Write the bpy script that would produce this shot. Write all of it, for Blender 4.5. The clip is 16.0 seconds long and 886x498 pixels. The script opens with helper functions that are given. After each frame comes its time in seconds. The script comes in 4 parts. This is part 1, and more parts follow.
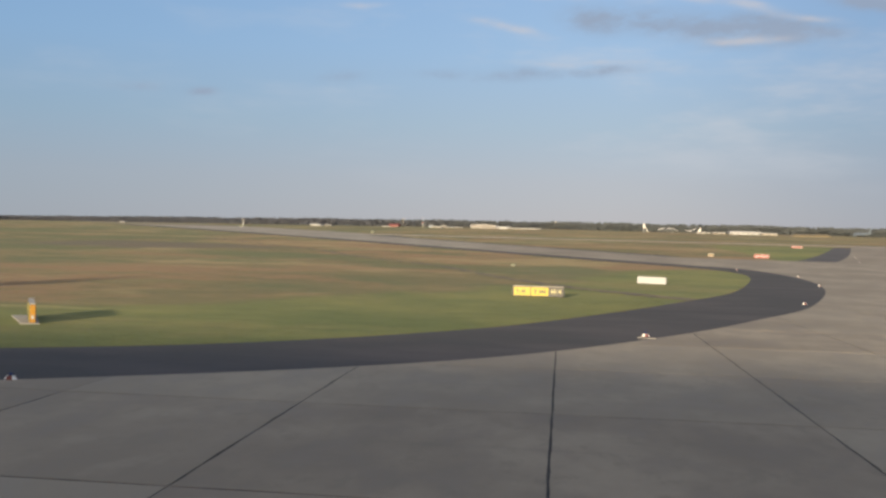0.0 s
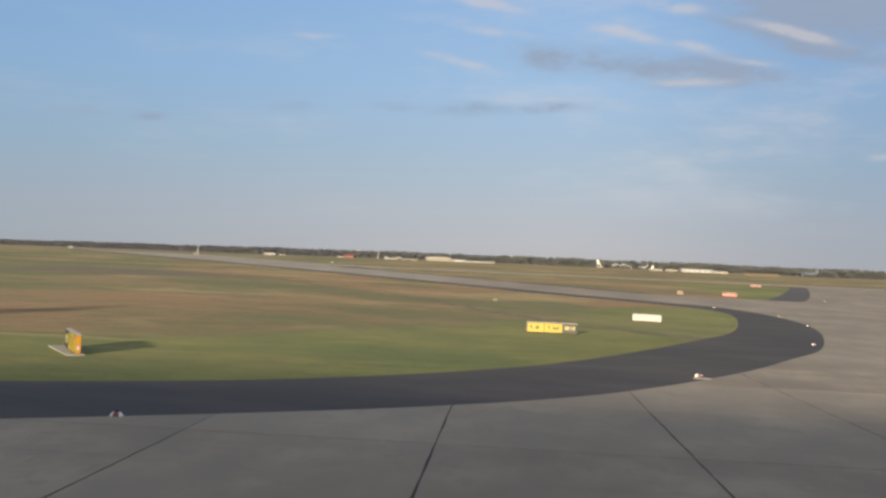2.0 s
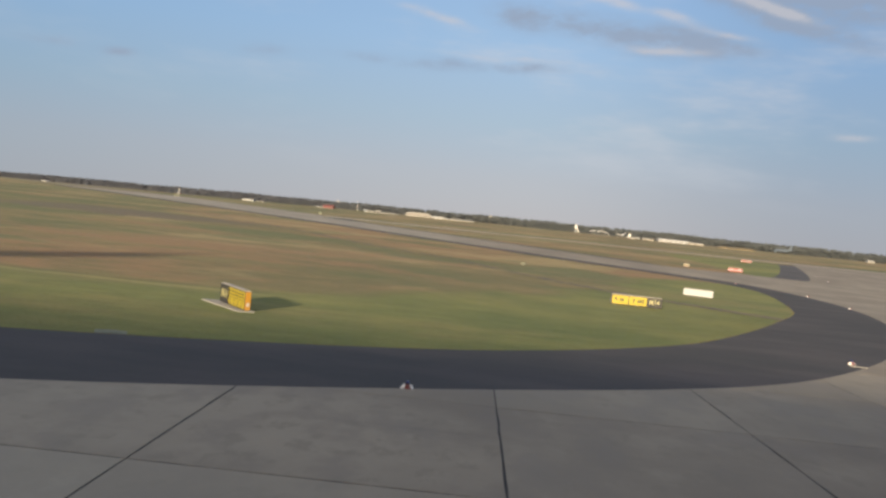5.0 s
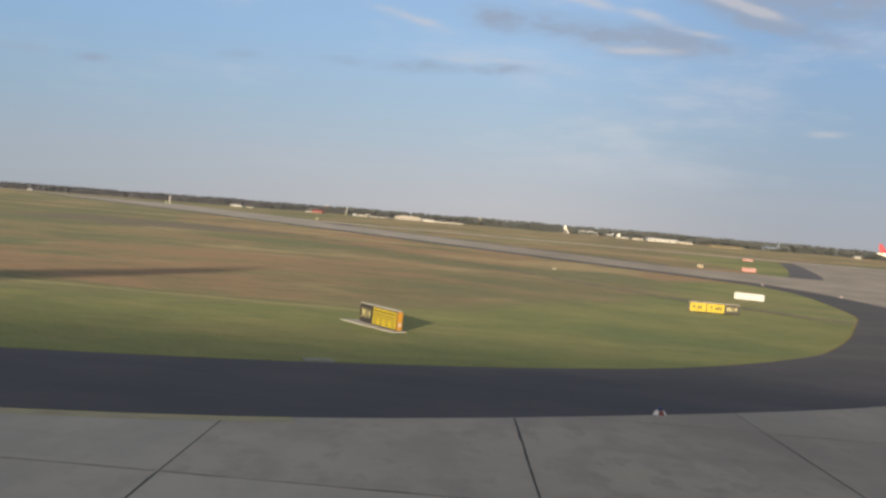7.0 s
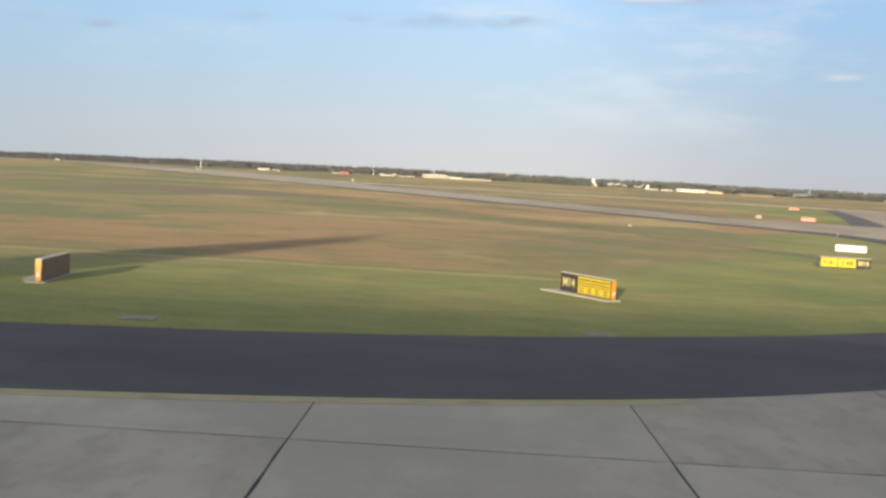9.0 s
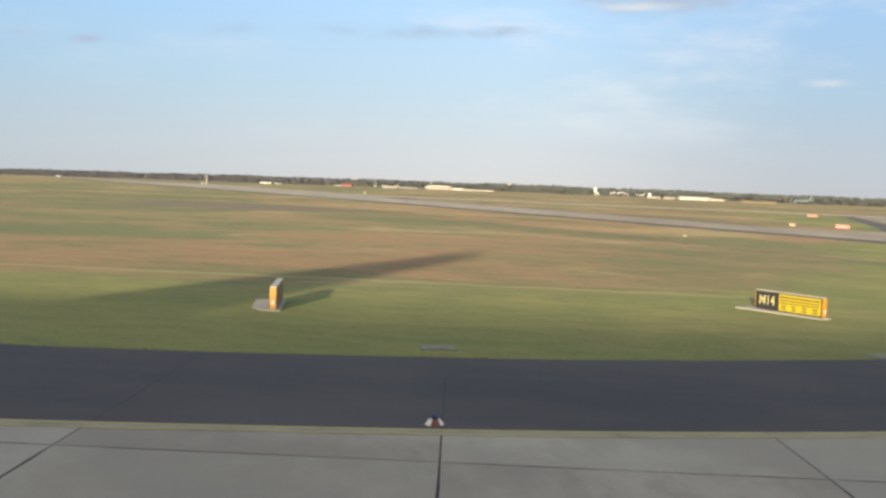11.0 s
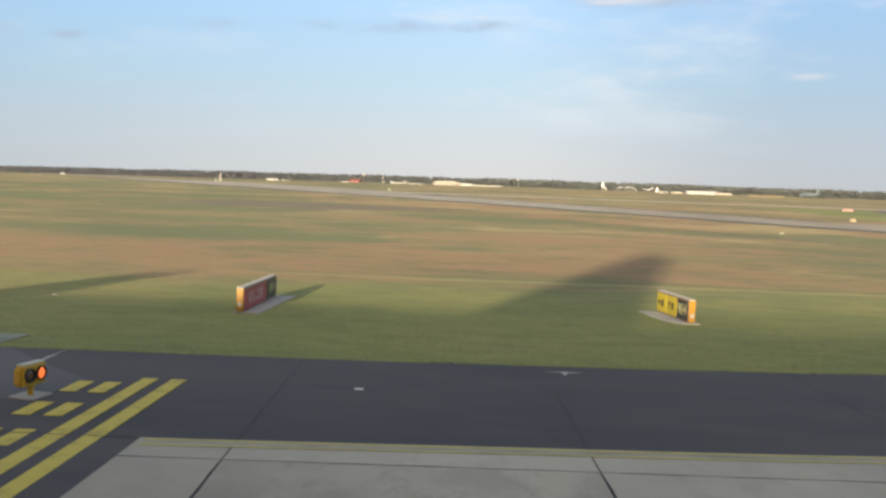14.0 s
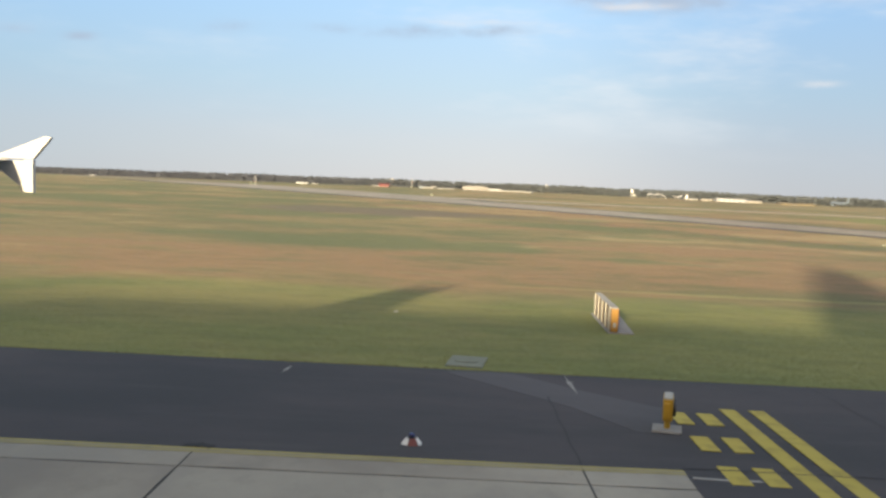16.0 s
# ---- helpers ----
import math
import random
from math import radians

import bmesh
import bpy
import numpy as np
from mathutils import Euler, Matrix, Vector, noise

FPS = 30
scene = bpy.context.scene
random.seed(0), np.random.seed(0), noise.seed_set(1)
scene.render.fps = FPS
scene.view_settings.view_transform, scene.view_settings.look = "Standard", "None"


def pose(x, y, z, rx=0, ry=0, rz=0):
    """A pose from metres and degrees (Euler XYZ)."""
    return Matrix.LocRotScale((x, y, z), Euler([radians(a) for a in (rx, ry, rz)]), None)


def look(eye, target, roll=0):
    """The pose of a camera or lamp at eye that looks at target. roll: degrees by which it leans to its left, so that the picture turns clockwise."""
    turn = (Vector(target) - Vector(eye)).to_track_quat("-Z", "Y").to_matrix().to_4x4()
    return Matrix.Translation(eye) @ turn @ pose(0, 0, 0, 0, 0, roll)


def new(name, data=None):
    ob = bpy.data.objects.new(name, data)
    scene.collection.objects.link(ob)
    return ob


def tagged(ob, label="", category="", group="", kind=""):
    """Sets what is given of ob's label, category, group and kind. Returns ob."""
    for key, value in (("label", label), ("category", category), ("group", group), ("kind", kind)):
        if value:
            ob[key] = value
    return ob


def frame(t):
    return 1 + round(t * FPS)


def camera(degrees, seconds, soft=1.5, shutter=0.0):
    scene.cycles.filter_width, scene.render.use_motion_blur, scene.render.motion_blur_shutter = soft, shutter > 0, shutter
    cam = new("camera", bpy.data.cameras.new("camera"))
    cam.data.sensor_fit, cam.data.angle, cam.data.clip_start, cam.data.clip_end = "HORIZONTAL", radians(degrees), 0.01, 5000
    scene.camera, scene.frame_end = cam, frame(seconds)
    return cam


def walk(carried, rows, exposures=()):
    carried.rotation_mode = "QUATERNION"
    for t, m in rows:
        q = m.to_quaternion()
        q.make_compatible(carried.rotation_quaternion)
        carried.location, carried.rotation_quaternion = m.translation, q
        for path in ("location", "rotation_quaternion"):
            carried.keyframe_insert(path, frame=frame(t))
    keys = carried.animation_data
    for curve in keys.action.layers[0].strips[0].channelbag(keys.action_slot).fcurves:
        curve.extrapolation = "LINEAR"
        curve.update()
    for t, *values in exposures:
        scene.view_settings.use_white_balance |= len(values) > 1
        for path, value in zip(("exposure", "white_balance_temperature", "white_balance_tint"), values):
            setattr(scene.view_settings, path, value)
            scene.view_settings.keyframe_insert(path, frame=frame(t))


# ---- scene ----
cam = camera(49.5, 16.0, soft=2.8)
# seconds, place, then yaw, pitch and lean in degrees
PATH = [
    (0.0, 0.009, -0.007, 4.085, 8.558, -0.901, 1.457),
    (0.5, -1.045, -0.031, 4.086, 8.433, -0.997, 1.421),
    (1.0, -2.138, -0.090, 4.086, 8.035, -0.834, 1.940),
    (1.4, -3.048, -0.148, 4.086, 8.679, -0.777, 0.866),
    (1.5, -3.280, -0.162, 4.086, 10.311, -2.056, -0.060),
    (2.0, -4.474, -0.235, 4.086, 5.534, 1.113, 2.586),
    (2.5, -5.725, -0.302, 4.087, 4.898, 1.678, 4.327),
    (3.0, -7.033, -0.361, 4.087, 4.591, 1.852, 2.460),
    (3.5, -8.399, -0.413, 4.087, 4.584, 0.685, 2.472),
    (4.0, -9.822, -0.460, 4.088, 5.166, -0.389, 1.814),
    (4.2, -10.408, -0.478, 4.088, 4.509, -1.816, 4.680),
    (6.3, -17.092, -0.692, 4.089, 2.003, -0.403, 5.358),
    (6.5, -17.779, -0.717, 4.089, 2.072, -0.472, 4.795),
    (7.0, -19.534, -0.779, 4.089, 2.013, -1.148, 4.961),
    (7.5, -21.343, -0.843, 4.089, 3.665, -0.067, 2.792),
    (8.0, -23.207, -0.905, 4.090, 3.270, -1.196, 4.078),
    (8.5, -25.125, -0.963, 4.090, 2.373, -3.877, 3.082),
    (9.0, -27.097, -1.013, 4.090, 2.805, -3.792, 3.194),
    (9.2, -27.901, -1.031, 4.090, 2.202, -3.350, 2.741),
    (11.3, -36.889, -1.091, 4.091, 2.227, -3.040, 2.190),
    (11.5, -37.799, -1.085, 4.092, 2.443, -2.584, 1.291),
    (12.0, -40.115, -1.065, 4.092, 1.743, -2.794, 1.979),
    (12.5, -42.495, -1.038, 4.092, 1.510, -2.582, 1.837),
    (13.0, -44.945, -1.010, 4.092, 1.616, -2.406, 1.996),
    (13.5, -47.469, -0.984, 4.093, 1.067, -2.623, 1.898),
    (14.0, -50.079, -0.964, 4.093, 1.251, -3.416, 2.075),
    (14.5, -52.786, -0.952, 4.093, 1.129, -3.792, 2.404),
    (15.0, -55.608, -0.946, 4.093, 1.084, -3.787, 3.432),
    (15.5, -58.566, -0.939, 4.094, 1.575, -3.813, 3.325),
    (16.0, -61.691, -0.916, 4.094, 1.808, -3.188, 2.622),
]


def held(x, y, z, yaw, pitch, lean):
    return pose(x, y, z, 90 + pitch, 0, yaw) @ pose(0, 0, 0, 0, 0, lean)


EXPOSURES = [(0.0, 0.75, 6500, 10), (7.5, 0.77, 6500, 10), (8.0, 0.87, 6530, 9.5), (8.5, 0.90, 6560, 9), (9.0, 1.23, 6640, 7.5), (11.5, 1.29, 6680, 6.5), (16.0, 1.29, 6680, 6.5)]
walk(cam, [(t, held(*row)) for t, *row in PATH], EXPOSURES)

# ------------------------------------------------------------ sky and sun
SUN = Vector((-0.22, -1.0, 0.163)).normalized()
world = bpy.data.worlds.new("world")
scene.world = world
world.use_nodes = True


class Net:
    """Short hand for node trees."""

    def __init__(self, tree):
        self.tree = tree

    def add(self, kind, **settings):
        node = self.tree.nodes.new(kind)
        for key, value in settings.items():
            setattr(node, key, value)
        return node

    def put(self, socket, value):
        if isinstance(value, bpy.types.NodeSocket):
            self.tree.links.new(value, socket)
        elif isinstance(value, (tuple, list)) and len(value) == 3 and socket.type == "RGBA":
            socket.default_value = (*value, 1)
        else:
            socket.default_value = value

    def math(self, op, a, b=0.0, c=0.0, clamp=False):
        node = self.add("ShaderNodeMath", operation=op, use_clamp=clamp)
        for socket, value in zip(node.inputs, (a, b, c)):
            self.put(socket, value)
        return node.outputs[0]

    def mix(self, fac, a, b, blend="MIX"):
        node = self.add("ShaderNodeMix", data_type="RGBA", blend_type=blend)
        self.put(node.inputs[0], fac)
        self.put(node.inputs[6], a)
        self.put(node.inputs[7], b)
        return node.outputs[2]

    def noise(self, vector, scale, detail=4.0, rough=0.55, stretch=(1, 1, 1), shift=(0, 0, 0)):
        spread = self.add("ShaderNodeMapping")
        spread.inputs["Scale"].default_value = stretch
        spread.inputs["Location"].default_value = shift
        self.put(spread.inputs["Vector"], vector)
        node = self.add("ShaderNodeTexNoise")
        self.put(node.inputs["Vector"], spread.outputs[0])
        node.inputs["Scale"].default_value = scale
        node.inputs["Detail"].default_value = detail
        node.inputs["Roughness"].default_value = rough
        return node.outputs["Fac"]

    def ramp(self, fac, *stops):
        node = self.add("ShaderNodeValToRGB")
        self.put(node.inputs[0], fac)
        while len(node.color_ramp.elements) < len(stops):
            node.color_ramp.elements.new(0.5)
        for element, (at, colour) in zip(node.color_ramp.elements, stops):
            element.position = at
            element.color = (*colour, 1) if isinstance(colour, tuple) else (colour, colour, colour, 1)
        return node.outputs[0]

    def band(self, value, low, high):
        """0 below low, 1 above high."""
        node = self.add("ShaderNodeMapRange", interpolation_type="SMOOTHSTEP")
        self.put(node.inputs[0], value)
        node.inputs[1].default_value, node.inputs[2].default_value = low, high
        return node.outputs[0]


def make_sky():
    net = Net(world.node_tree)
    sky = net.add("ShaderNodeTexSky", sky_type="NISHITA", sun_disc=False)
    sky.sun_elevation, sky.sun_rotation = math.asin(SUN.z), math.atan2(SUN.x, SUN.y)
    sky.air_density, sky.dust_density, sky.ozone_density = 1.0, 0.3, 3.0
    way = net.add("ShaderNodeTexCoord").outputs["Generated"]
    xyz = net.add("ShaderNodeSeparateXYZ")
    net.put(xyz.inputs[0], way)
    x, y, z = xyz.outputs
    bearing = net.math("ARCTAN2", x, y)
    height = net.math("ARCSINE", net.math("MINIMUM", z, 0.9999))
    base = net.mix(1.0, sky.outputs[0], (0.16, 0.16, 0.16), "MULTIPLY")
    haze = net.ramp(net.math("MULTIPLY", height, 2 / math.pi), (0.0, (0.495, 0.480, 0.515)), (0.036, (0.48, 0.495, 0.555)), (0.072, (0.42, 0.52, 0.63)), (0.119, (0.37, 0.53, 0.74)),
                    (0.191, (0.30, 0.48, 0.76)), (0.34, (0.41, 0.45, 0.51)), (1.0, (0.345, 0.355, 0.375)))
    clear = net.mix(0.92, base, haze)
    # warm glow round the low sun
    facing = net.add("ShaderNodeVectorMath", operation="DOT_PRODUCT")
    net.put(facing.inputs[0], way)
    facing.inputs[1].default_value = SUN
    glow = net.math("POWER", net.math("MAXIMUM", facing.outputs["Value"], 0.0), 5.0)
    clear = net.mix(glow, clear, (1.5, 1.05, 0.66))
    # deeper blue to the left of the view
    deep = net.band(bearing, 0.15, -0.75)
    clear = net.mix(net.math("MULTIPLY", deep, net.band(net.math("COSINE", bearing), 0.3, 0.7)), clear, net.mix(1.0, clear, (0.69, 0.79, 0.86), "MULTIPLY"))
    # and a little towards its right
    clear = net.mix(net.math("MULTIPLY", net.band(bearing, 0.0, 0.34), net.band(net.math("COSINE", bearing), 0.3, 0.7)), clear, net.mix(1.0, clear, (0.76, 0.80, 0.85), "MULTIPLY"))
    # thin veils
    flat = net.add("ShaderNodeCombineXYZ")
    net.put(flat.inputs[0], bearing)
    net.put(flat.inputs[1], height)
    veil = net.noise(flat.outputs[0], 3.2, 5.0, 0.6, (1.0, 3.6, 1.0), (0.3, 0.7, 0))
    veil = net.math("MULTIPLY", net.band(veil, 0.48, 0.72), net.math("MULTIPLY", net.band(height, 0.03, 0.12), net.math("MULTIPLY_ADD", net.band(bearing, -0.40, 0.0), 0.40, 0.15)))
    clear = net.mix(veil, clear, (0.62, 0.63, 0.67))
    # cloud streaks: bearing, height, half width, half height, slope, weight
    grey = ((0.287, 0.264, 0.095, 0.0233, -0.17, 1.8), (0.262, 0.231, 0.077, 0.0107, -0.27, 1.3), (0.182, 0.207, 0.06, 0.0132, -0.12, 1.0), (0.08, 0.213, 0.08, 0.0157, -0.21, 0.75),
            (-0.002, 0.217, 0.032, 0.0136, -0.17, 0.7), (-0.047, 0.168, 0.123, 0.0063, 0.03, 0.40), (-0.159, 0.16, 0.022, 0.0052, 0.0, 0.35), (-0.088, 0.16, 0.037, 0.0058, 0.04, 0.32),
            (0.003, 0.169, 0.032, 0.0057, 0.03, 0.35), (-0.258, 0.159, 0.023, 0.0079, 0.07, 0.5), (-0.398, 0.138, 0.017, 0.005, 0.04, 0.6), (-0.464, 0.137, 0.026, 0.0054, 0.05, 0.5))
    pale = ((-0.066, 0.273, 0.045, 0.0061, -0.17, 1.0), (-0.044, 0.244, 0.039, 0.0045, -0.07, 0.7), (0.082, 0.245, 0.038, 0.0061, -0.24, 1.0), (-0.09, 0.213, 0.042, 0.0057, -0.2, 0.7),
            (0.129, 0.27, 0.031, 0.006, -0.11, 0.9), (0.246, 0.241, 0.045, 0.0048, -0.26, 1.3), (0.153, 0.231, 0.025, 0.006, -0.21, 0.7), (0.149, 0.197, 0.042, 0.0045, 0.01, 0.9),
            (-0.006, 0.177, 0.07, 0.0034, 0.02, 0.6), (-0.238, 0.23, 0.028, 0.0033, 0.07, 0.5), (0.331, 0.123, 0.022, 0.0037, -0.01, 0.7), (0.209, 0.215, 0.032, 0.0038, -0.14, 0.6))
    rough = net.noise(flat.outputs[0], 22.0, 6.0, 0.62, (1.0, 2.2, 1.0))
    tear = net.math("MULTIPLY_ADD", rough, 3.2, -0.55)
    shift = net.math("MULTIPLY_ADD", net.noise(flat.outputs[0], 9.0, 3.0, 0.5, (1.0, 1.6, 1.0), (4, 2, 0)), 0.016, -0.008)
    bent = net.math("ADD", height, shift)
    for streaks, colour, most in ((grey, (0.31, 0.375, 0.49), 0.85), (pale, (0.60, 0.585, 0.61), 0.62)):
        total = 0.0
        for a, h, w, d, slope, weight in streaks:
            du = net.math("SUBTRACT", bearing, a)
            u = net.math("MULTIPLY", du, 1 / w)
            v = net.math("MULTIPLY", net.math("SUBTRACT", net.math("SUBTRACT", bent, h), net.math("MULTIPLY", du, slope)), 1 / d)
            reach = net.math("ADD", net.math("MULTIPLY", u, u), net.math("MULTIPLY", v, v))
            total = net.math("ADD", total, net.math("MULTIPLY", net.math("EXPONENT", net.math("MULTIPLY", reach, -1.0)), weight))
        cover = net.math("MULTIPLY", net.band(net.math("MULTIPLY", total, tear), 0.0, 1.1), most)
        clear = net.mix(cover, clear, colour)
    back = world.node_tree.nodes["Background"]
    net.put(back.inputs[0], clear)
    back.inputs[1].default_value = 0.59


make_sky()
sun = new("sun", bpy.data.lights.new("sun", "SUN"))
sun.data.energy, sun.data.angle, sun.data.color = 5.4, radians(1.7), (1.0, 0.80, 0.53)
sun.matrix_world = look(SUN * 50, (0, 0, 0))


# ------------------------------------------------------------ materials
def material(name, rough=0.8, metal=0.0):
    made = bpy.data.materials.new(name)
    made.use_nodes = True
    shader = made.node_tree.nodes["Principled BSDF"]
    shader.inputs["Roughness"].default_value, shader.inputs["Metallic"].default_value = rough, metal
    return made, Net(made.node_tree), shader


def place(net):
    return net.add("ShaderNodeNewGeometry").outputs["Position"]


def bump(net, shader, height, strength, distance):
    node = net.add("ShaderNodeBump")
    node.inputs["Strength"].default_value, node.inputs["Distance"].default_value = strength, distance
    net.put(node.inputs["Height"], height)
    net.put(shader.inputs["Normal"], node.outputs[0])


def coated(name, colour, rough=0.5, metal=0.0, dirt=0.25, scale=6.0, emit=0.0):
    """Paint, plastic or metal with a little grime and uneven gloss."""
    made, net, shader = material(name, rough, metal)
    at = net.add("ShaderNodeTexCoord").outputs["Object"]
    grime = net.noise(at, scale, 5.0, 0.6)
    fine = net.noise(at, scale * 9, 3.0, 0.6)
    dark = tuple(c * 0.55 + 0.02 for c in colour)
    tint = net.mix(net.math("MULTIPLY", net.band(grime, 0.45, 0.75), dirt), colour, dark)
    net.put(shader.inputs["Base Color"], net.mix(net.math("MULTIPLY", fine, 0.12), tint, dark))
    net.put(shader.inputs["Roughness"], net.math("MULTIPLY_ADD", grime, 0.25, rough - 0.12))
    if emit:
        shader.inputs["Emission Color"].default_value = (*colour, 1)
        shader.inputs["Emission Strength"].default_value = emit
    return made


def make_concrete(name, pale):
    """Old concrete: each slab of its own tone, damp brown blotches, pale laitance, tyre streaks, grain."""
    made, net, shader = material(name, 0.85)
    at = place(net)
    each = net.add("ShaderNodeObjectInfo").outputs["Random"]
    broad = net.noise(at, 0.14, 5.0, 0.6, (1, 0.7, 1))
    blot = net.noise(at, 0.50, 5.0, 0.58, (1.3, 0.75, 1), (3, 7, 0))
    scuff = net.noise(at, 1.5, 5.0, 0.65, (1.1, 0.6, 1), (13, 2, 0))
    grain = net.noise(at, 14.0, 4.0, 0.7)
    tone = net.mix(net.band(broad, 0.36, 0.66), (0.198 * pale, 0.178 * pale, 0.149 * pale), (0.301 * pale, 0.276 * pale, 0.229 * pale))
    tone = net.mix(net.math("MULTIPLY", net.band(blot, 0.46, 0.62), 0.46), tone, (0.158 * pale, 0.135 * pale, 0.112 * pale))
    tone = net.mix(net.math("MULTIPLY", net.band(blot, 0.44, 0.30), 0.30), tone, (0.331 * pale, 0.306 * pale, 0.255 * pale))
    tone = net.mix(net.math("MULTIPLY", net.band(scuff, 0.52, 0.66), 0.50), tone, (0.182 * pale, 0.168 * pale, 0.140 * pale))
    tone = net.mix(net.math("MULTIPLY_ADD", each, 0.55, -0.12), tone, (0.331 * pale, 0.318 * pale, 0.271 * pale))
    # shade put into the colour: slabs darker and browner towards the junction
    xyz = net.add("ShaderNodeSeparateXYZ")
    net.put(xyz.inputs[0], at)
    dulled = net.band(net.math("ADD", xyz.outputs[0], net.math("MULTIPLY_ADD", broad, 30.0, -15.0)), -32.0, -8.0)
    tone = net.mix(dulled, tone, net.mix(1.0, tone, (0.84, 0.80, 0.77), "MULTIPLY"))
    tyre = net.band(net.noise(at, 0.5, 4.0, 0.55, (0.12, 1.6, 1), (1, 2, 0)), 0.60, 0.78)
    tone = net.mix(net.math("MULTIPLY", tyre, 0.22), tone, (0.135, 0.122, 0.114))
    net.put(shader.inputs["Base Color"], net.mix(net.math("MULTIPLY", grain, 0.25), tone, (0.16, 0.148, 0.136)))
    net.put(shader.inputs["Roughness"], net.math("MULTIPLY_ADD", net.band(blot, 0.47, 0.63), -0.14, 0.88))
    bump(net, shader, grain, 0.35, 0.006)
    return made


def make_asphalt(name, dark, warm):
    made, net, shader = material(name, 0.88)
    at = place(net)
    broad = net.noise(at, 0.22, 5.0, 0.6, (0.5, 1, 1))
    streak = net.noise(at, 0.8, 5.0, 0.6, (0.18, 1.3, 1), (5, 1, 0))
    grain = net.noise(at, 40.0, 3.0, 0.7)
    shader.inputs["Specular IOR Level"].default_value = 0.3
    low = (0.041 * dark, 0.041 * dark, 0.046 * dark)
    tone = net.mix(net.band(broad, 0.35, 0.7), low, (0.062 * dark * warm, 0.061 * dark, 0.066 * dark))
    tone = net.mix(net.math("MULTIPLY", net.band(streak, 0.55, 0.75), 0.25), tone, (0.082 * dark, 0.08 * dark, 0.082 * dark))
    net.put(shader.inputs["Base Color"], net.mix(net.math("MULTIPLY", grain, 0.4), tone, (0.03, 0.03, 0.031)))
    bump(net, shader, grain, 0.5, 0.006)
    return made


def turf_colour(net, mown):
    """Mown green, or rough with reddish, straw and olive drifts, and the step left by the mower."""
    at = place(net)
    xyz = net.add("ShaderNodeSeparateXYZ")
    net.put(xyz.inputs[0], at)
    x, y, _ = xyz.outputs
    broad = net.noise(at, 0.034, 5.0, 0.60, (0.7, 0.8, 1))
    ruddy = net.noise(at, 0.055, 6.0, 0.64, (0.7, 0.9, 1), (31, 9, 0))
    straws = net.noise(at, 0.050, 5.0, 0.56, (0.6, 0.8, 1), (11, 47, 0))
    greens = net.noise(at, 0.047, 5.0, 0.55, (0.6, 0.8, 1), (71, 5, 0))
    streak = net.noise(at, 0.13, 5.0, 0.55, (0.8, 0.9, 1), (7, 3, 0))
    mottle = net.noise(at, 0.45, 5.0, 0.62, (0.8, 1.0, 1), (2, 19, 0))
    tuft = net.noise(at, 1.1, 6.0, 0.66, (0.5, 1.0, 1))

    def stand(cx, cy, rx, ry):
        """A patch of one sort of growth, fraying at its rim."""
        u = net.math("MULTIPLY_ADD", x, 1 / rx, -cx / rx)
        v = net.math("MULTIPLY_ADD", y, 1 / ry, -cy / ry)
        away = net.math("ADD", net.math("MULTIPLY", u, u), net.math("MULTIPLY", v, v))
        return net.math("EXPONENT", net.math("MULTIPLY", away, -1.0))

    def add_all(first, *more):
        for one in more:
            first = net.math("ADD", first, one)
        return first

    fray = net.math("MULTIPLY_ADD", streak, 0.56, -0.28)
    speck = net.math("MULTIPLY_ADD", mottle, 0.26, -0.13)
    # sorrel, thickest in the rough behind the signs and along the far strip
    beside = net.math("MULTIPLY_ADD", net.math("ADD", x, net.math("MULTIPLY", y, 0.78)), -1 / 1.27, 123.7 / 1.27)
    belt = net.math("ADD", net.math("MULTIPLY", net.band(beside, 0.0, 5.0), net.band(beside, 44.0, 30.0)), net.math("MULTIPLY", net.band(beside, -20.0, -30.0), 0.5))
    away = net.band(y, 185.0, 250.0)
    red = add_all(ruddy, fray, speck, net.math("MULTIPLY", stand(-68, 53, 27, 12), 0.14), net.math("MULTIPLY", stand(-40, 84, 18, 24), 0.16), net.math("MULTIPLY", belt, net.math("MULTIPLY_ADD", away, -0.10, 0.18)),
                  net.math("MULTIPLY", stand(-18, 86, 15, 16), -0.10), net.math("MULTIPLY", stand(-60, 120, 22, 18), -0.06))
    west = net.band(x, -52.0, -92.0)
    red = net.math("MULTIPLY_ADD", west, -0.05, red)
    dry = add_all(straws, fray, speck, net.math("MULTIPLY", stand(-45, 108, 7, 11), 0.16), net.math("MULTIPLY", belt, net.math("MULTIPLY_ADD", away, 0.08, 0.06)))
    lush = add_all(greens, fray, net.math("MULTIPLY", stand(-72, 58, 30, 11), -0.16), net.math("MULTIPLY", west, 0.06), net.math("MULTIPLY", stand(-48, 136, 12, 8), 0.18), net.math("MULTIPLY", stand(-20, 80, 16, 18), 0.07), net.math("MULTIPLY", stand(-72, 76, 20, 9), 0.07))
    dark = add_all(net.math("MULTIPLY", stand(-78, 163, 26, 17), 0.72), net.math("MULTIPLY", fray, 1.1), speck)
    green = net.mix(net.band(net.math("ADD", broad, fray), 0.34, 0.66), (0.109, 0.140, 0.038), (0.202, 0.206, 0.059))
    green = net.mix(net.math("MULTIPLY", net.band(net.math("ADD", straws, speck), 0.50, 0.65), 0.60), green, (0.235, 0.203, 0.072))
    rough = net.mix(net.band(net.math("ADD", broad, speck), 0.36, 0.62), (0.148, 0.132, 0.053), (0.220, 0.178, 0.077))
    rough = net.mix(net.math("MULTIPLY", net.band(red, 0.44, 0.66), 0.90), rough, (0.268, 0.167, 0.082))
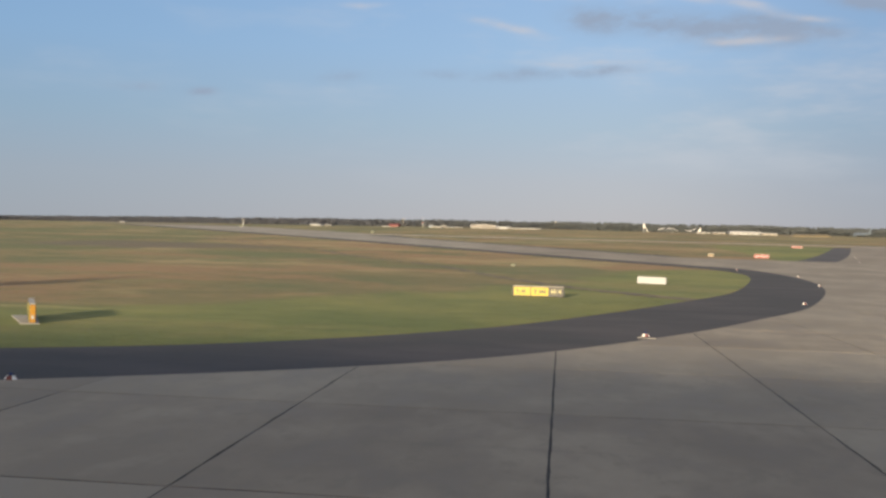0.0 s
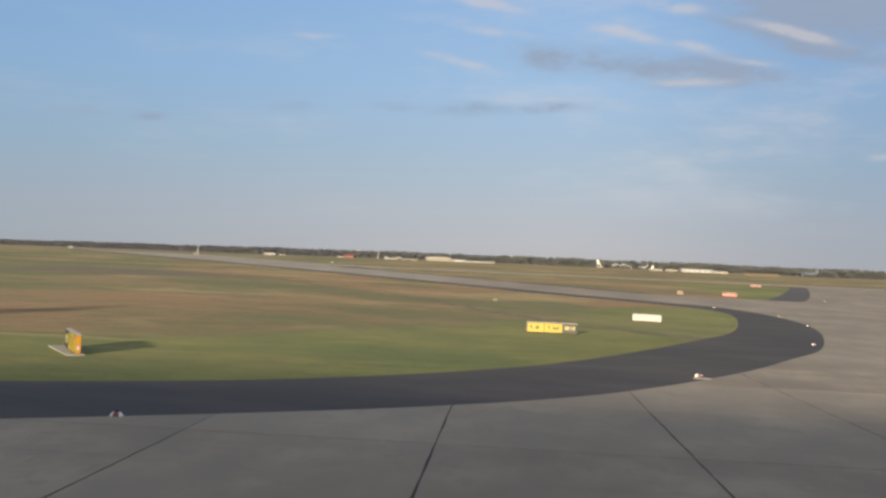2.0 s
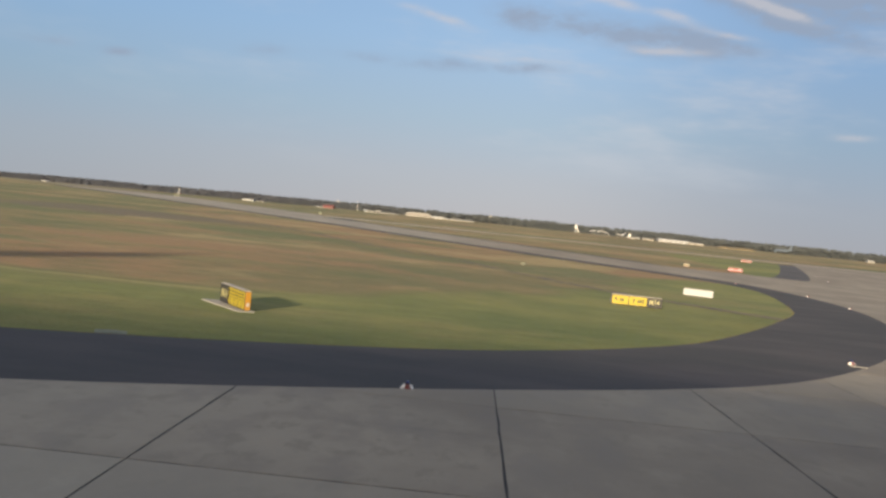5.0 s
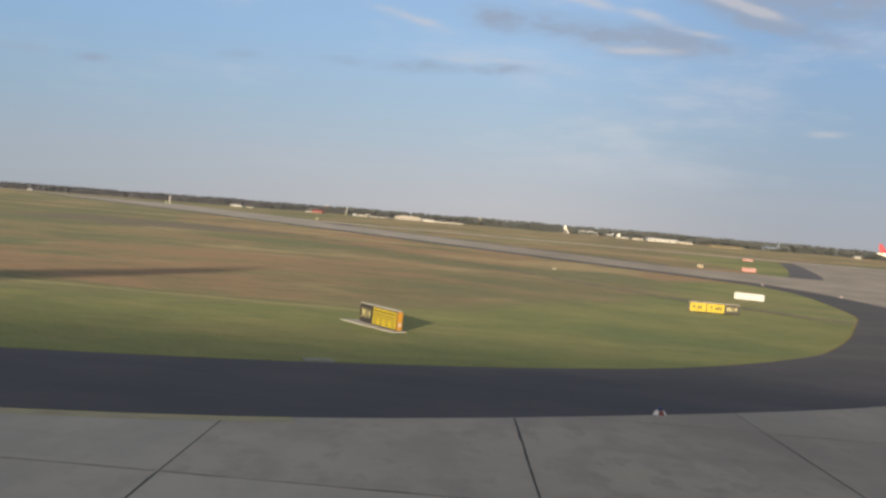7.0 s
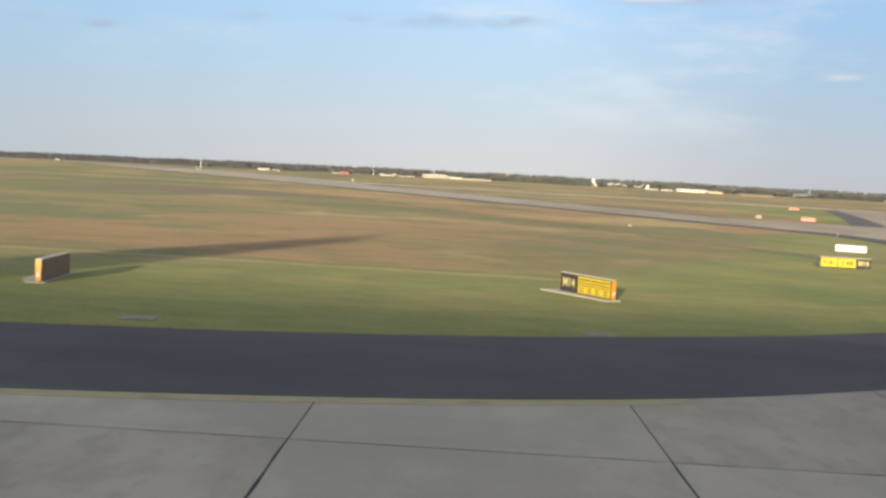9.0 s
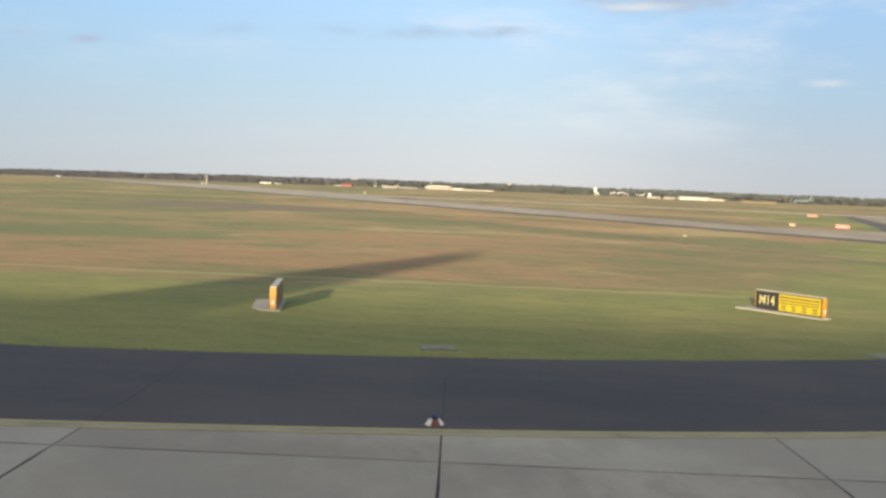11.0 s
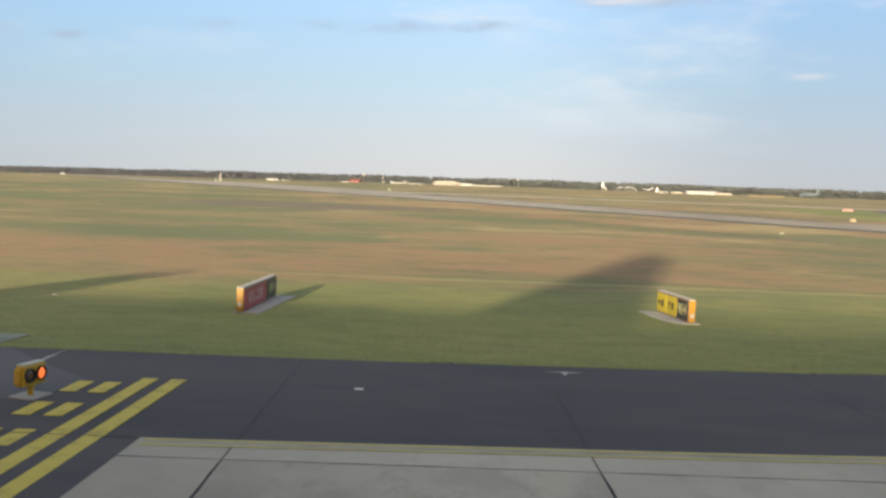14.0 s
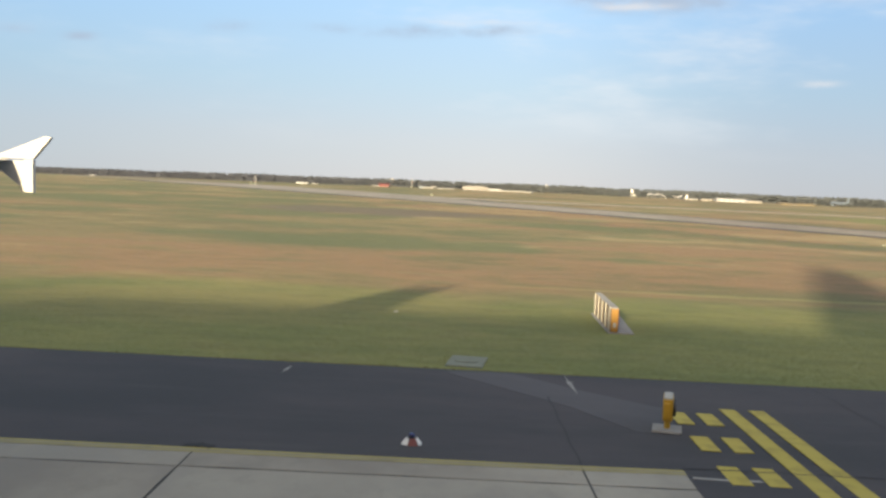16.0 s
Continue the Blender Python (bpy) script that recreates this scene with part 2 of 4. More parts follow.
    rough = net.mix(net.math("MULTIPLY", net.band(dry, 0.53, 0.70), 0.75), rough, (0.335, 0.268, 0.125))
    rough = net.mix(net.math("MULTIPLY", net.band(lush, 0.50, 0.64), 0.80), rough, (0.104, 0.130, 0.048))
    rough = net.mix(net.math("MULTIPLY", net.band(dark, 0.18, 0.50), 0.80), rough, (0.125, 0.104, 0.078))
    edge = add_all(mown, net.math("MULTIPLY_ADD", ruddy, 0.9, -0.45), net.math("MULTIPLY", fray, 0.6))
    tone = net.mix(net.band(edge, 0.36, 0.66), rough, green)
    # mower's edge: a paler lip in front of slightly longer, darker grass
    line = net.math("SUBTRACT", y, net.math("MULTIPLY_ADD", net.noise(at, 0.25, 4.0, 0.6), 1.6, 43.5))
    run = net.math("MULTIPLY", net.band(x, -66.0, -50.0), net.band(x, -18.0, -26.0))
    lip = net.math("MULTIPLY", net.band(line, -1.6, -0.1), net.band(line, 0.05, 0.0))
    long = net.math("MULTIPLY", net.band(line, 0.0, 0.05), net.band(line, 2.2, 0.2))
    tone = net.mix(net.math("MULTIPLY", net.math("MULTIPLY", lip, run), 0.50), tone, (0.34, 0.320, 0.12))
    tone = net.mix(net.math("MULTIPLY", net.math("MULTIPLY", long, run), 0.60), tone, (0.130, 0.140, 0.050))
    return net.mix(1.0, tone, net.ramp(net.band(tuft, 0.30, 0.75), (0.0, 1.10), (1.0, 0.85)), "MULTIPLY"), tuft


def make_grass():
    made, net, shader = material("grass_ground", 0.95)
    tone, tuft = turf_colour(net, net.add("ShaderNodeAttribute", attribute_name="mown").outputs["Fac"])
    fine = net.noise(place(net), 7.0, 4.0, 0.7, (0.6, 1, 1))
    net.put(shader.inputs["Base Color"], net.mix(1.0, tone, net.ramp(fine, (0.25, 0.84), (0.75, 1.16)), "MULTIPLY"))
    bump(net, shader, net.math("ADD", fine, tuft), 0.45, 0.08)
    return made


def make_track():
    """Broken old surfacing, half grown over."""
    made, net, shader = material("overgrown_track", 0.9)
    at = place(net)
    patch = net.noise(at, 0.45, 5.0, 0.65)
    net.put(shader.inputs["Base Color"], net.mix(net.band(patch, 0.42, 0.66), (0.105, 0.088, 0.075), (0.205, 0.170, 0.075)))
    bump(net, shader, net.noise(at, 6.0, 4.0, 0.7), 0.4, 0.03)
    return made


def thin(made, net, shader, share=0.5):
    """Lets a share of the light through, as leaves and blades do."""
    through_light = net.add("ShaderNodeBsdfTranslucent")
    net.put(through_light.inputs["Color"], shader.inputs["Base Color"].links[0].from_socket)
    both = net.add("ShaderNodeMixShader")
    both.inputs[0].default_value = share
    net.put(both.inputs[1], shader.outputs[0])
    net.put(both.inputs[2], through_light.outputs[0])
    net.put(made.node_tree.nodes["Material Output"].inputs["Surface"], both.outputs[0])


def make_blades(name, mown, low, high, tilt):
    """Thin blades, shaded softly as part of a matted sward."""
    made, net, shader = material(name, 0.95)
    tone, _ = turf_colour(net, mown)
    each = net.add("ShaderNodeNewGeometry").outputs["Random Per Island"]
    net.put(shader.inputs["Base Color"], net.mix(1.0, tone, net.ramp(each, (0.0, low), (1.0, high)), "MULTIPLY"))
    soft = net.add("ShaderNodeVectorMath", operation="NORMALIZE")
    soft.inputs[0].default_value = (0.0, -tilt, 1.0)
    net.put(shader.inputs["Normal"], soft.outputs[0])
    thin(made, net, shader, 0.4)
    return made


def make_leaves(name, near, far):
    """Dense crowns, shaded softly; distance haze put into the colour, bluer westwards."""
    made, net, shader = material(name, 0.95)
    shader.inputs["Specular IOR Level"].default_value = 0.1
    each = net.add("ShaderNodeNewGeometry").outputs["Random Per Island"]
    at = place(net)
    xyz = net.add("ShaderNodeSeparateXYZ")
    net.put(xyz.inputs[0], at)
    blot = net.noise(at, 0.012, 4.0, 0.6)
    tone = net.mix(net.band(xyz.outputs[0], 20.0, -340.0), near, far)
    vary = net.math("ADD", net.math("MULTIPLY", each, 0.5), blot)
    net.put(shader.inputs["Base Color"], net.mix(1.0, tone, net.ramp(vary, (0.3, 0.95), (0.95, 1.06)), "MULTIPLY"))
    soft = net.add("ShaderNodeVectorMath", operation="NORMALIZE")
    soft.inputs[0].default_value = (0.0, -0.75, 1.0)
    net.put(shader.inputs["Normal"], soft.outputs[0])
    thin(made, net, shader, 0.35)
    return made


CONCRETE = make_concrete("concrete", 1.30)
CONCRETE_FAR = make_concrete("concrete_strip", 1.30)
CONCRETE_PALE = make_concrete("concrete_pale", 2.0)
ASPHALT = make_asphalt("asphalt", 1.42, 1.10)
ASPHALT_OLD = make_asphalt("asphalt_trench", 2.0, 1.05)
SEALANT = make_asphalt("joint_sealant", 0.75, 1.0)
CRACK = make_asphalt("crack_sealant", 0.95, 1.0)
GRASS = make_grass()
TRACK = make_track()
FRINGE = coated("dry_fringe", (0.138, 0.112, 0.050), 0.95, dirt=0.8, scale=0.6)
BLADES = make_blades("grass_blades", 1.0, 0.95, 1.15, 0.09)
# leaf tones raised to blue-grey to carry the haze
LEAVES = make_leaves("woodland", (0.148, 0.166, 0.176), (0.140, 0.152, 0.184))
EDGE_LINE = coated("line_paint_faded", (0.41, 0.348, 0.105), 0.8, dirt=0.7, scale=1.2)
EDGE_WORN = coated("line_paint_worn", (0.38, 0.328, 0.125), 0.8, dirt=0.9, scale=1.2)
LINE_GHOST = coated("line_paint_ghost", (0.30, 0.276, 0.215), 0.8, dirt=0.8, scale=0.8)
YELLOW_LINE = coated("line_paint_yellow", (0.46, 0.37, 0.055), 0.75, dirt=0.7, scale=2.5)
WHITE_LINE = coated("line_paint_white", (0.62, 0.62, 0.60), 0.75, dirt=0.6, scale=3.0)
SIGN_DULL = coated("sign_faded", (0.175, 0.145, 0.088), 0.6, dirt=0.3)
SIGN_PALE = coated("sign_pale", (0.35, 0.365, 0.39), 0.5, dirt=0.15)
RED_FADED = coated("paint_red_faded", (0.235, 0.052, 0.045), 0.6, dirt=0.3)
SIGN_YELLOW = coated("sign_yellow", (0.37, 0.295, 0.016), 0.45, dirt=0.15)
SIGN_ORANGE = coated("sign_housing_orange", (0.34, 0.172, 0.018), 0.45, dirt=0.2)
GUARD_PAINT = coated("guard_light_amber", (0.46, 0.27, 0.022), 0.45, dirt=0.2)
SIGN_CREAM = coated("sign_ink_cream", (0.40, 0.375, 0.19), 0.5, dirt=0.15)
SIGN_PINK = coated("sign_ink_faded", (0.46, 0.34, 0.33), 0.5, dirt=0.2)
SIGN_BLACK = coated("sign_black", (0.022, 0.022, 0.024), 0.4, dirt=0.2)
SIGN_BROWN = coated("sign_back_brown", (0.17, 0.105, 0.06), 0.5, dirt=0.2)
SIGN_RED = coated("sign_red", (0.30, 0.035, 0.05), 0.45, dirt=0.2)
RED_BRIGHT = coated("paint_red", (0.62, 0.07, 0.04), 0.5, dirt=0.25)
LID = coated("sign_lid", (0.34, 0.32, 0.28), 0.6, dirt=0.45, scale=4.0)
TAIL_RED = coated("paint_crimson", (0.30, 0.03, 0.05), 0.45, dirt=0.15)
WHITE = coated("paint_white", (0.80, 0.79, 0.76), 0.5, dirt=0.15)
HULL = coated("aircraft_paint", (0.43, 0.42, 0.41), 0.4, dirt=0.15, scale=1.5)
CREAM = coated("paint_cream", (0.44, 0.42, 0.36), 0.6, dirt=0.25)
GREY = coated("paint_grey", (0.36, 0.37, 0.38), 0.5, dirt=0.3)
BEIGE = coated("cladding_beige", (0.36, 0.335, 0.30), 0.7, dirt=0.25, scale=0.3)
CLAD_RED = coated("cladding_red", (0.20, 0.065, 0.06), 0.7, dirt=0.3, scale=0.5)
FAR_PALE = coated("cladding_pale", (0.31, 0.305, 0.295), 0.7, dirt=0.25, scale=0.3)
FAR_WHITE = coated("cladding_white", (0.385, 0.395, 0.41), 0.7, dirt=0.2, scale=0.3)
FAR_BROWN = coated("cladding_brown", (0.235, 0.225, 0.215), 0.7, dirt=0.3, scale=0.4)
OVERGROWN = coated("overgrown_concrete", (0.215, 0.185, 0.115), 0.95, dirt=0.7, scale=0.05)
EARTH = coated("bare_earth", (0.16, 0.13, 0.078), 0.95, dirt=0.6, scale=0.4)
ROOF_GREY = coated("roof_grey", (0.30, 0.30, 0.31), 0.7, dirt=0.3, scale=0.5)
BLUE_GREY = coated("paint_blue_grey", (0.17, 0.21, 0.26), 0.5, dirt=0.2)
PAD_OLD = coated("pad_mossy", (0.21, 0.225, 0.175), 0.9, dirt=0.6, scale=3.0)
PAD = coated("pad_concrete", (0.32, 0.31, 0.29), 0.85, dirt=0.5, scale=3.0)
STEEL = coated("galvanised_steel", (0.45, 0.46, 0.47), 0.45, 0.7, dirt=0.3)
RUBBER = coated("rubber", (0.02, 0.02, 0.02), 0.8)
GLASS_DARK = coated("window_dark", (0.03, 0.035, 0.045), 0.12, dirt=0.1)
LENS_BLUE = coated("lens_blue", (0.02, 0.035, 0.15), 0.15, dirt=0.1)
LENS_DARK = coated("lens_dark", (0.10, 0.07, 0.04), 0.2, dirt=0.1)
LENS_LIT = coated("lens_lit", (1.0, 0.20, 0.045), 0.3, dirt=0.0, emit=0.38)


# ------------------------------------------------------------ mesh helpers
def link(name, bm, mat, parent=None, label=""):
    mesh = bpy.data.meshes.new(name)
    bm.normal_update()
    bm.to_mesh(mesh)
    bm.free()
    mesh.materials.append(mat)
    ob = new(name, mesh)
    if parent is not None:
        ob.parent = parent
    return tagged(ob, label) if label else ob


def part(name, bm, mat, parent, label=""):
    return link(name, bm, mat, parent, label)


def shared(name, mesh, parent, m):
    ob = new(name, mesh)
    ob.parent = parent
    ob.matrix_basis = m
    return ob


def thing(name, m, label, category, group="", kind=""):
    ob = new(name)
    ob.matrix_basis = m
    ob.empty_display_size = 0.2
    return tagged(ob, label, category, group, kind)


def box(size, at, bevel=0.0, bm=None):
    """A box of that size, standing with the middle of its foot at the given place."""
    bm = bm or bmesh.new()
    m = Matrix.Translation((at[0], at[1], at[2] + size[2] / 2)) @ Matrix.Diagonal((*size, 1))
    made = bmesh.ops.create_cube(bm, size=1, matrix=m)["verts"]
    if bevel:
        edges = {e for v in made for e in v.link_edges}
        bmesh.ops.bevel(bm, geom=list(edges), offset=bevel, segments=2, affect="EDGES", profile=0.6)
    return bm


def turned(profile, at=(0, 0, 0), n=20, bm=None):
    """A body turned round the z axis from (radius, height) pairs."""
    bm = bm or bmesh.new()
    rings = []
    for r, z in profile:
        rings.append([bm.verts.new((at[0] + r * math.cos(a), at[1] + r * math.sin(a), at[2] + z)) for a in (2 * math.pi * k / n for k in range(n))])
    for low, high in zip(rings, rings[1:]):
        for k in range(n):
            bm.faces.new((low[k], low[(k + 1) % n], high[(k + 1) % n], high[k]))
    bm.faces.new(rings[0][::-1])
    bm.faces.new(rings[-1])
    return bm


def loft(sections, bm=None, closed=True):
    """Skin over rings of points that all have the same count."""
    bm = bm or bmesh.new()
    rings = [[bm.verts.new(p) for p in ring] for ring in sections]
    n = len(rings[0])
    for a, b in zip(rings, rings[1:]):
        for k in range(n):
            bm.faces.new((a[k], a[(k + 1) % n], b[(k + 1) % n], b[k]))
    if closed:
        bm.faces.new(rings[0][::-1])
        bm.faces.new(rings[-1])
    bmesh.ops.recalc_face_normals(bm, faces=bm.faces)
    return bm


def smooth(ob):
    for face in ob.data.polygons:
        face.use_smooth = True
    return ob


def prism(points, low, high, bm=None):
    """A flat outline, given in x and y, with thickness in z."""
    bm = bm or bmesh.new()
    top = [bm.verts.new((x, y, high)) for x, y in points]
    foot = [bm.verts.new((x, y, low)) for x, y in points]
    bm.faces.new(top)
    n = len(points)
    for k in range(n):
        bm.faces.new((foot[k], foot[(k + 1) % n], top[(k + 1) % n], top[k]))
    return bm


def lettering(text, size, mat, parent, m, name="lettering"):
    """Raised letters in the built-in font, middle at the origin of m."""
    curve = bpy.data.curves.new("lettering", "FONT")
    curve.body, curve.size, curve.extrude, curve.offset = text, size, 0.003, size * 0.005
    curve.align_x, curve.align_y = "CENTER", "CENTER"
    source = new("lettering_source", curve)
    bpy.context.view_layer.update()
    mesh = bpy.data.meshes.new_from_object(source.evaluated_get(bpy.context.evaluated_depsgraph_get()))
    bpy.data.objects.remove(source)
    mesh.materials.clear()
    mesh.materials.append(mat)
    return shared(name, mesh, parent, m)


# ------------------------------------------------------------ ground
def rise(x, y):
    """The field climbs gently away from the taxiway and levels out before the woods."""
    k = 12.0
    climb = 0.0175 * k * np.logaddexp(0, (np.minimum(y, 620.0) - 115.0) / k)
    return climb * (1 + 0.0009 * np.clip(x + 60.0, -420.0, 0.0))


def curve_through(points, steps=8):
    """A smooth line through the points (Catmull-Rom)."""
    p = np.array([points[0], *points, points[-1]], float)
    out = []
    for a, b, c, d in zip(p, p[1:], p[2:], p[3:]):
        for k in range(steps):
            u = k / steps
            out.append(0.5 * (2 * b + (c - a) * u + (2 * a - 5 * b + 4 * c - d) * u * u + (3 * b - a - 3 * c + d) * u**3))
    return np.array([*out, p[-1]])


# edge of the concrete, and edge of the grass beyond the asphalt shoulder
SLAB_EDGE = curve_through([(-112, 13.2), (-69, 13.6), (-58, 13.85), (-50, 14.25), (-42, 14.8), (-31.8, 16.2), (-23.1, 18.5), (-15, 22.7), (-7.3, 27.8), (-1.5, 33.6),
                           (4.5, 43.0), (9.2, 52.5), (14.2, 64.0), (20.4, 87.0), (23.2, 107.0), (22.6, 124.0), (19.8, 134.0), (15.3, 139.0)])
TURF_EDGE = curve_through([(-112, 21.2), (-58, 21.5), (-50, 21.7), (-42, 22.2), (-34, 23.4), (-28, 24.9), (-21.5, 27.3), (-14.5, 31.0), (-9.4, 35.4), (-5.0, 40.8),
                           (-2.2, 45.5), (1.9, 54.2), (6.6, 65.5), (11.0, 77.0), (14.8, 93.0), (17.8, 110.0), (18.0, 121.0), (15.0, 131.0), (4.9, 144.0)])


def near_side(y):
    """Edge of the far paved strip towards us."""
    return 14.5 - 0.78 * (y - 140.0)


def far_side(y):
    """Its other edge; past the mouth of the far taxiway the paving is wider."""
    return 19.0 - 0.70 * (y - 168.0) + 12.0 * np.clip((y - 292.0) / 20.0, 0.0, 1.0)


def slab_edge(y):
    x = np.interp(y, SLAB_EDGE[:, 1], SLAB_EDGE[:, 0])
    return np.where(np.asarray(y) > 139.0, near_side(np.asarray(y, float)), x)


def turf_edge(y):
    x = np.interp(y, TURF_EDGE[:, 1], TURF_EDGE[:, 0])
    return np.where(np.asarray(y) > 144.0, near_side(np.asarray(y, float)) - 6.5, x)


LANE = curve_through([(9.4, 66.6), (6.4, 68.2), (2.6, 73.0), (-2.0, 79.5), (-8.0, 92.0), (-12.0, 102.0), (-18.6, 117.3), (-32.6, 137.1), (-48.0, 163.1), (-67.5, 188.7), (-92.0, 222.0)], 6)


def make_ground():
    xs = np.unique(np.r_[np.linspace(-4200, -420, 28), np.linspace(-420, -110, 46), np.arange(-110, 70, 1.6), np.linspace(70, 420, 46), np.linspace(420, 4200, 26)])
    ys = np.unique(np.r_[np.linspace(-3000, -60, 22), np.linspace(-60, 12, 10), np.arange(12, 150, 1.6), np.linspace(150, 660, 120), np.linspace(660, 4600, 30)])
    gx, gy = np.meshgrid(xs, ys)
    gz = rise(gx, gy)
    # shallow unevenness of the turf
    rng = np.random.default_rng(4)
    swell = sum(a * np.sin(gx * rng.uniform(*f) + gy * rng.uniform(*f) + rng.uniform(0, 6)) for a, f in ((0.05, (0.02, 0.06)), (0.03, (0.05, 0.12)), (0.02, (0.12, 0.3)), (0.015, (0.2, 0.6))))
    from_edge = gx * 0.0 + 999.0
    for ex, ey in TURF_EDGE[::3]:
        from_edge = np.minimum(from_edge, np.hypot(gx - ex, gy - ey))
    from_verge = gx * 0.0 + 999.0
    for ex, ey in TURF_EDGE[TURF_EDGE[:, 1] < 112.0][::3]:
        from_verge = np.minimum(from_verge, np.hypot(gx - ex, gy - ey))
    from_lane = gx * 0.0 + 999.0
    for lx, ly in LANE:
        from_lane = np.minimum(from_lane, np.hypot(gx - lx, gy - ly))
    inside = (gy > np.interp(gx, TURF_EDGE[:100, 0], TURF_EDGE[:100, 1])) & (gx < turf_edge(gy))
    gz = np.where(inside, gz + swell * np.clip((from_edge - 24) / 12, 0, 1) * np.clip((near_side(gy) - 6 - gx) / 10, 0, 1) * np.clip((from_lane - 4) / 6, 0, 1), gz)
    verts = np.stack([gx, gy, gz], -1).reshape(-1, 3)
    n, m = len(xs), len(ys)
    quad = (np.arange(m - 1)[:, None] * n + np.arange(n - 1)).reshape(-1)
    faces = np.stack([quad, quad + 1, quad + n + 1, quad + n], -1)
    mesh = bpy.data.meshes.new("ground")
    mesh.from_pydata(verts.tolist(), [], faces.tolist())
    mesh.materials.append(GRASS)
    zone = mesh.attributes.new("mown", "FLOAT", "POINT")
    verge = np.where(gx > -12, 16.0, 18.5)
    beyond = (gx > far_side(gy)) & (gy > 150)
    zone.data.foreach_set("value", np.where(beyond, np.clip((gx - 26) / 12, 0, 1) * np.clip((300 - gy) / 40, 0, 1), np.clip(1.5 - from_verge / verge, 0, 1)).astype(np.float32).ravel())
    for face in mesh.polygons:
        face.use_smooth = True
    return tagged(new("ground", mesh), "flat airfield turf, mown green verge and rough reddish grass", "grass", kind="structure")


def rows_mesh(name, rows, lift, mat, label, category):
    """Paving from rows of (y, left x, right x), following the ground."""
    bm = bmesh.new()
    last = None
    count = 8
    for y, a, b in rows:
        line = [bm.verts.new((x, y, float(rise(x, y)) + lift)) for x in np.linspace(a, b, count)]
        foot = [bm.verts.new((x, y, float(rise(x, y)) - 0.15)) for x in (a, b)]
        if last:
            for k in range(count - 1):
                bm.faces.new((last[0][k], last[0][k + 1], line[k + 1], line[k]))
            bm.faces.new((last[1][0], last[0][0], line[0], foot[0]))
            bm.faces.new((last[0][-1], last[1][1], foot[1], line[-1]))
        last = (line, foot)
    return tagged(link(name, bm, mat), label, category, kind="structure")


TOP = 0.03  # paving over the turf
make_ground()

# asphalt shoulder that sweeps round the corner
ys = np.unique(np.r_[13.2, SLAB_EDGE[(SLAB_EDGE[:, 1] > 13.2) & (SLAB_EDGE[:, 1] < 139), 1], TURF_EDGE[(TURF_EDGE[:, 1] > 21.2), 1], np.arange(145, 447, 8)])
rows = [(y, -112.0 if y <= 21.2 else float(turf_edge(y)), float(slab_edge(y))) for y in ys]
rows_mesh("shoulder", rows, TOP - 0.006, ASPHALT, "dark asphalt shoulder curving round the taxiway corner", "pavement")

# paving beyond the jointed slabs
ys = np.unique(np.r_[62.0, SLAB_EDGE[(SLAB_EDGE[:, 1] > 62) & (SLAB_EDGE[:, 1] < 139), 1], np.arange(139, 169, 6), 169.0])
rows_mesh("pavement_far", [(y, float(slab_edge(y)), 400.0) for y in ys], TOP, CONCRETE_FAR, "pale worn concrete apron at the junction", "pavement")
rows_mesh("pavement_side", [(y, 42.0, 400.0) for y in np.linspace(-29, 62, 12)], TOP, CONCRETE_FAR, "pale worn concrete apron", "pavement")
rows_mesh("runway", [(y, float(near_side(y)), float(far_side(y)) if y > 170 else 41.0) for y in np.r_[169.0, np.arange(172, 446, 8)]], TOP, CONCRETE_FAR,
          "long pale concrete strip crossing the field", "runway")
rows_mesh("runway_end", [(y, float(near_side(y)), float(far_side(y))) for y in np.arange(444, 612, 8)], TOP, OVERGROWN,
          "overgrown far end of the concrete strip", "runway")


def inner_fillet(y):
    return 41.0 + 36.0 * ((y - 169.0) / 131.0) ** 0.9


rows_mesh("apron_far", [(y, float(inner_fillet(y)), 400.0) for y in np.linspace(169, 300, 24)], TOP, CONCRETE_FAR, "pale concrete taxiway beyond the strip", "pavement")
rows_mesh("shoulder_far", [(y, float(inner_fillet(y) - 4.4 - 2.0 * (1 - (y - 169) / 117)), float(inner_fillet(y))) for y in np.linspace(169.01, 286.0, 30)],
          TOP - 0.01, ASPHALT_OLD, "dark asphalt corner of a farther taxiway", "pavement")
rows_mesh("runway_rim_far", [(y, float(far_side(y)), float(far_side(y)) + 3.6 + 7.0 * max(0.0, (y - 270.0) / 30.0)) for y in np.arange(176, 299, 6)], TOP - 0.012, ASPHALT,
          "narrow dark rim along the concrete strip", "pavement")
rows_mesh("taxiway_far", [(y, float(far_side(y)), 400.0) for y in (301.0, 305.0, 309.0, 313.0)], TOP, CONCRETE_PALE, "thin pale taxiway across the far field", "pavement")
rows_mesh("taxiway_rim", [(y, 62.0 + 2.0 * (y - 313.0), 400.0) for y in (313.1, 316.0, 319.0)], TOP - 0.01, ASPHALT_OLD, "dark rim beyond the far taxiway", "pavement")
# old dark track that leaves the shoulder behind the direction sign and runs beside the strip
bm = bmesh.new()
last = None
for k, (px, py) in enumerate(LANE):
    dx, dy = LANE[min(k + 1, len(LANE) - 1)] - LANE[max(k - 1, 0)]
    side = np.array([dy, -dx]) / np.hypot(dx, dy) * (1.3 - 0.75 * min(1.0, k / 26) + 0.12 * math.sin(k * 2.1))
    pair = [bm.verts.new((px + s * side[0], py + s * side[1], float(rise(px, py)) + 0.02)) for s in (-1, 1)]
    if last:
        bm.faces.new((last[0], last[1], pair[1], pair[0]))
    last = pair
tagged(link("path", bm, TRACK), "old dark overgrown track across the verge", "path", kind="structure")


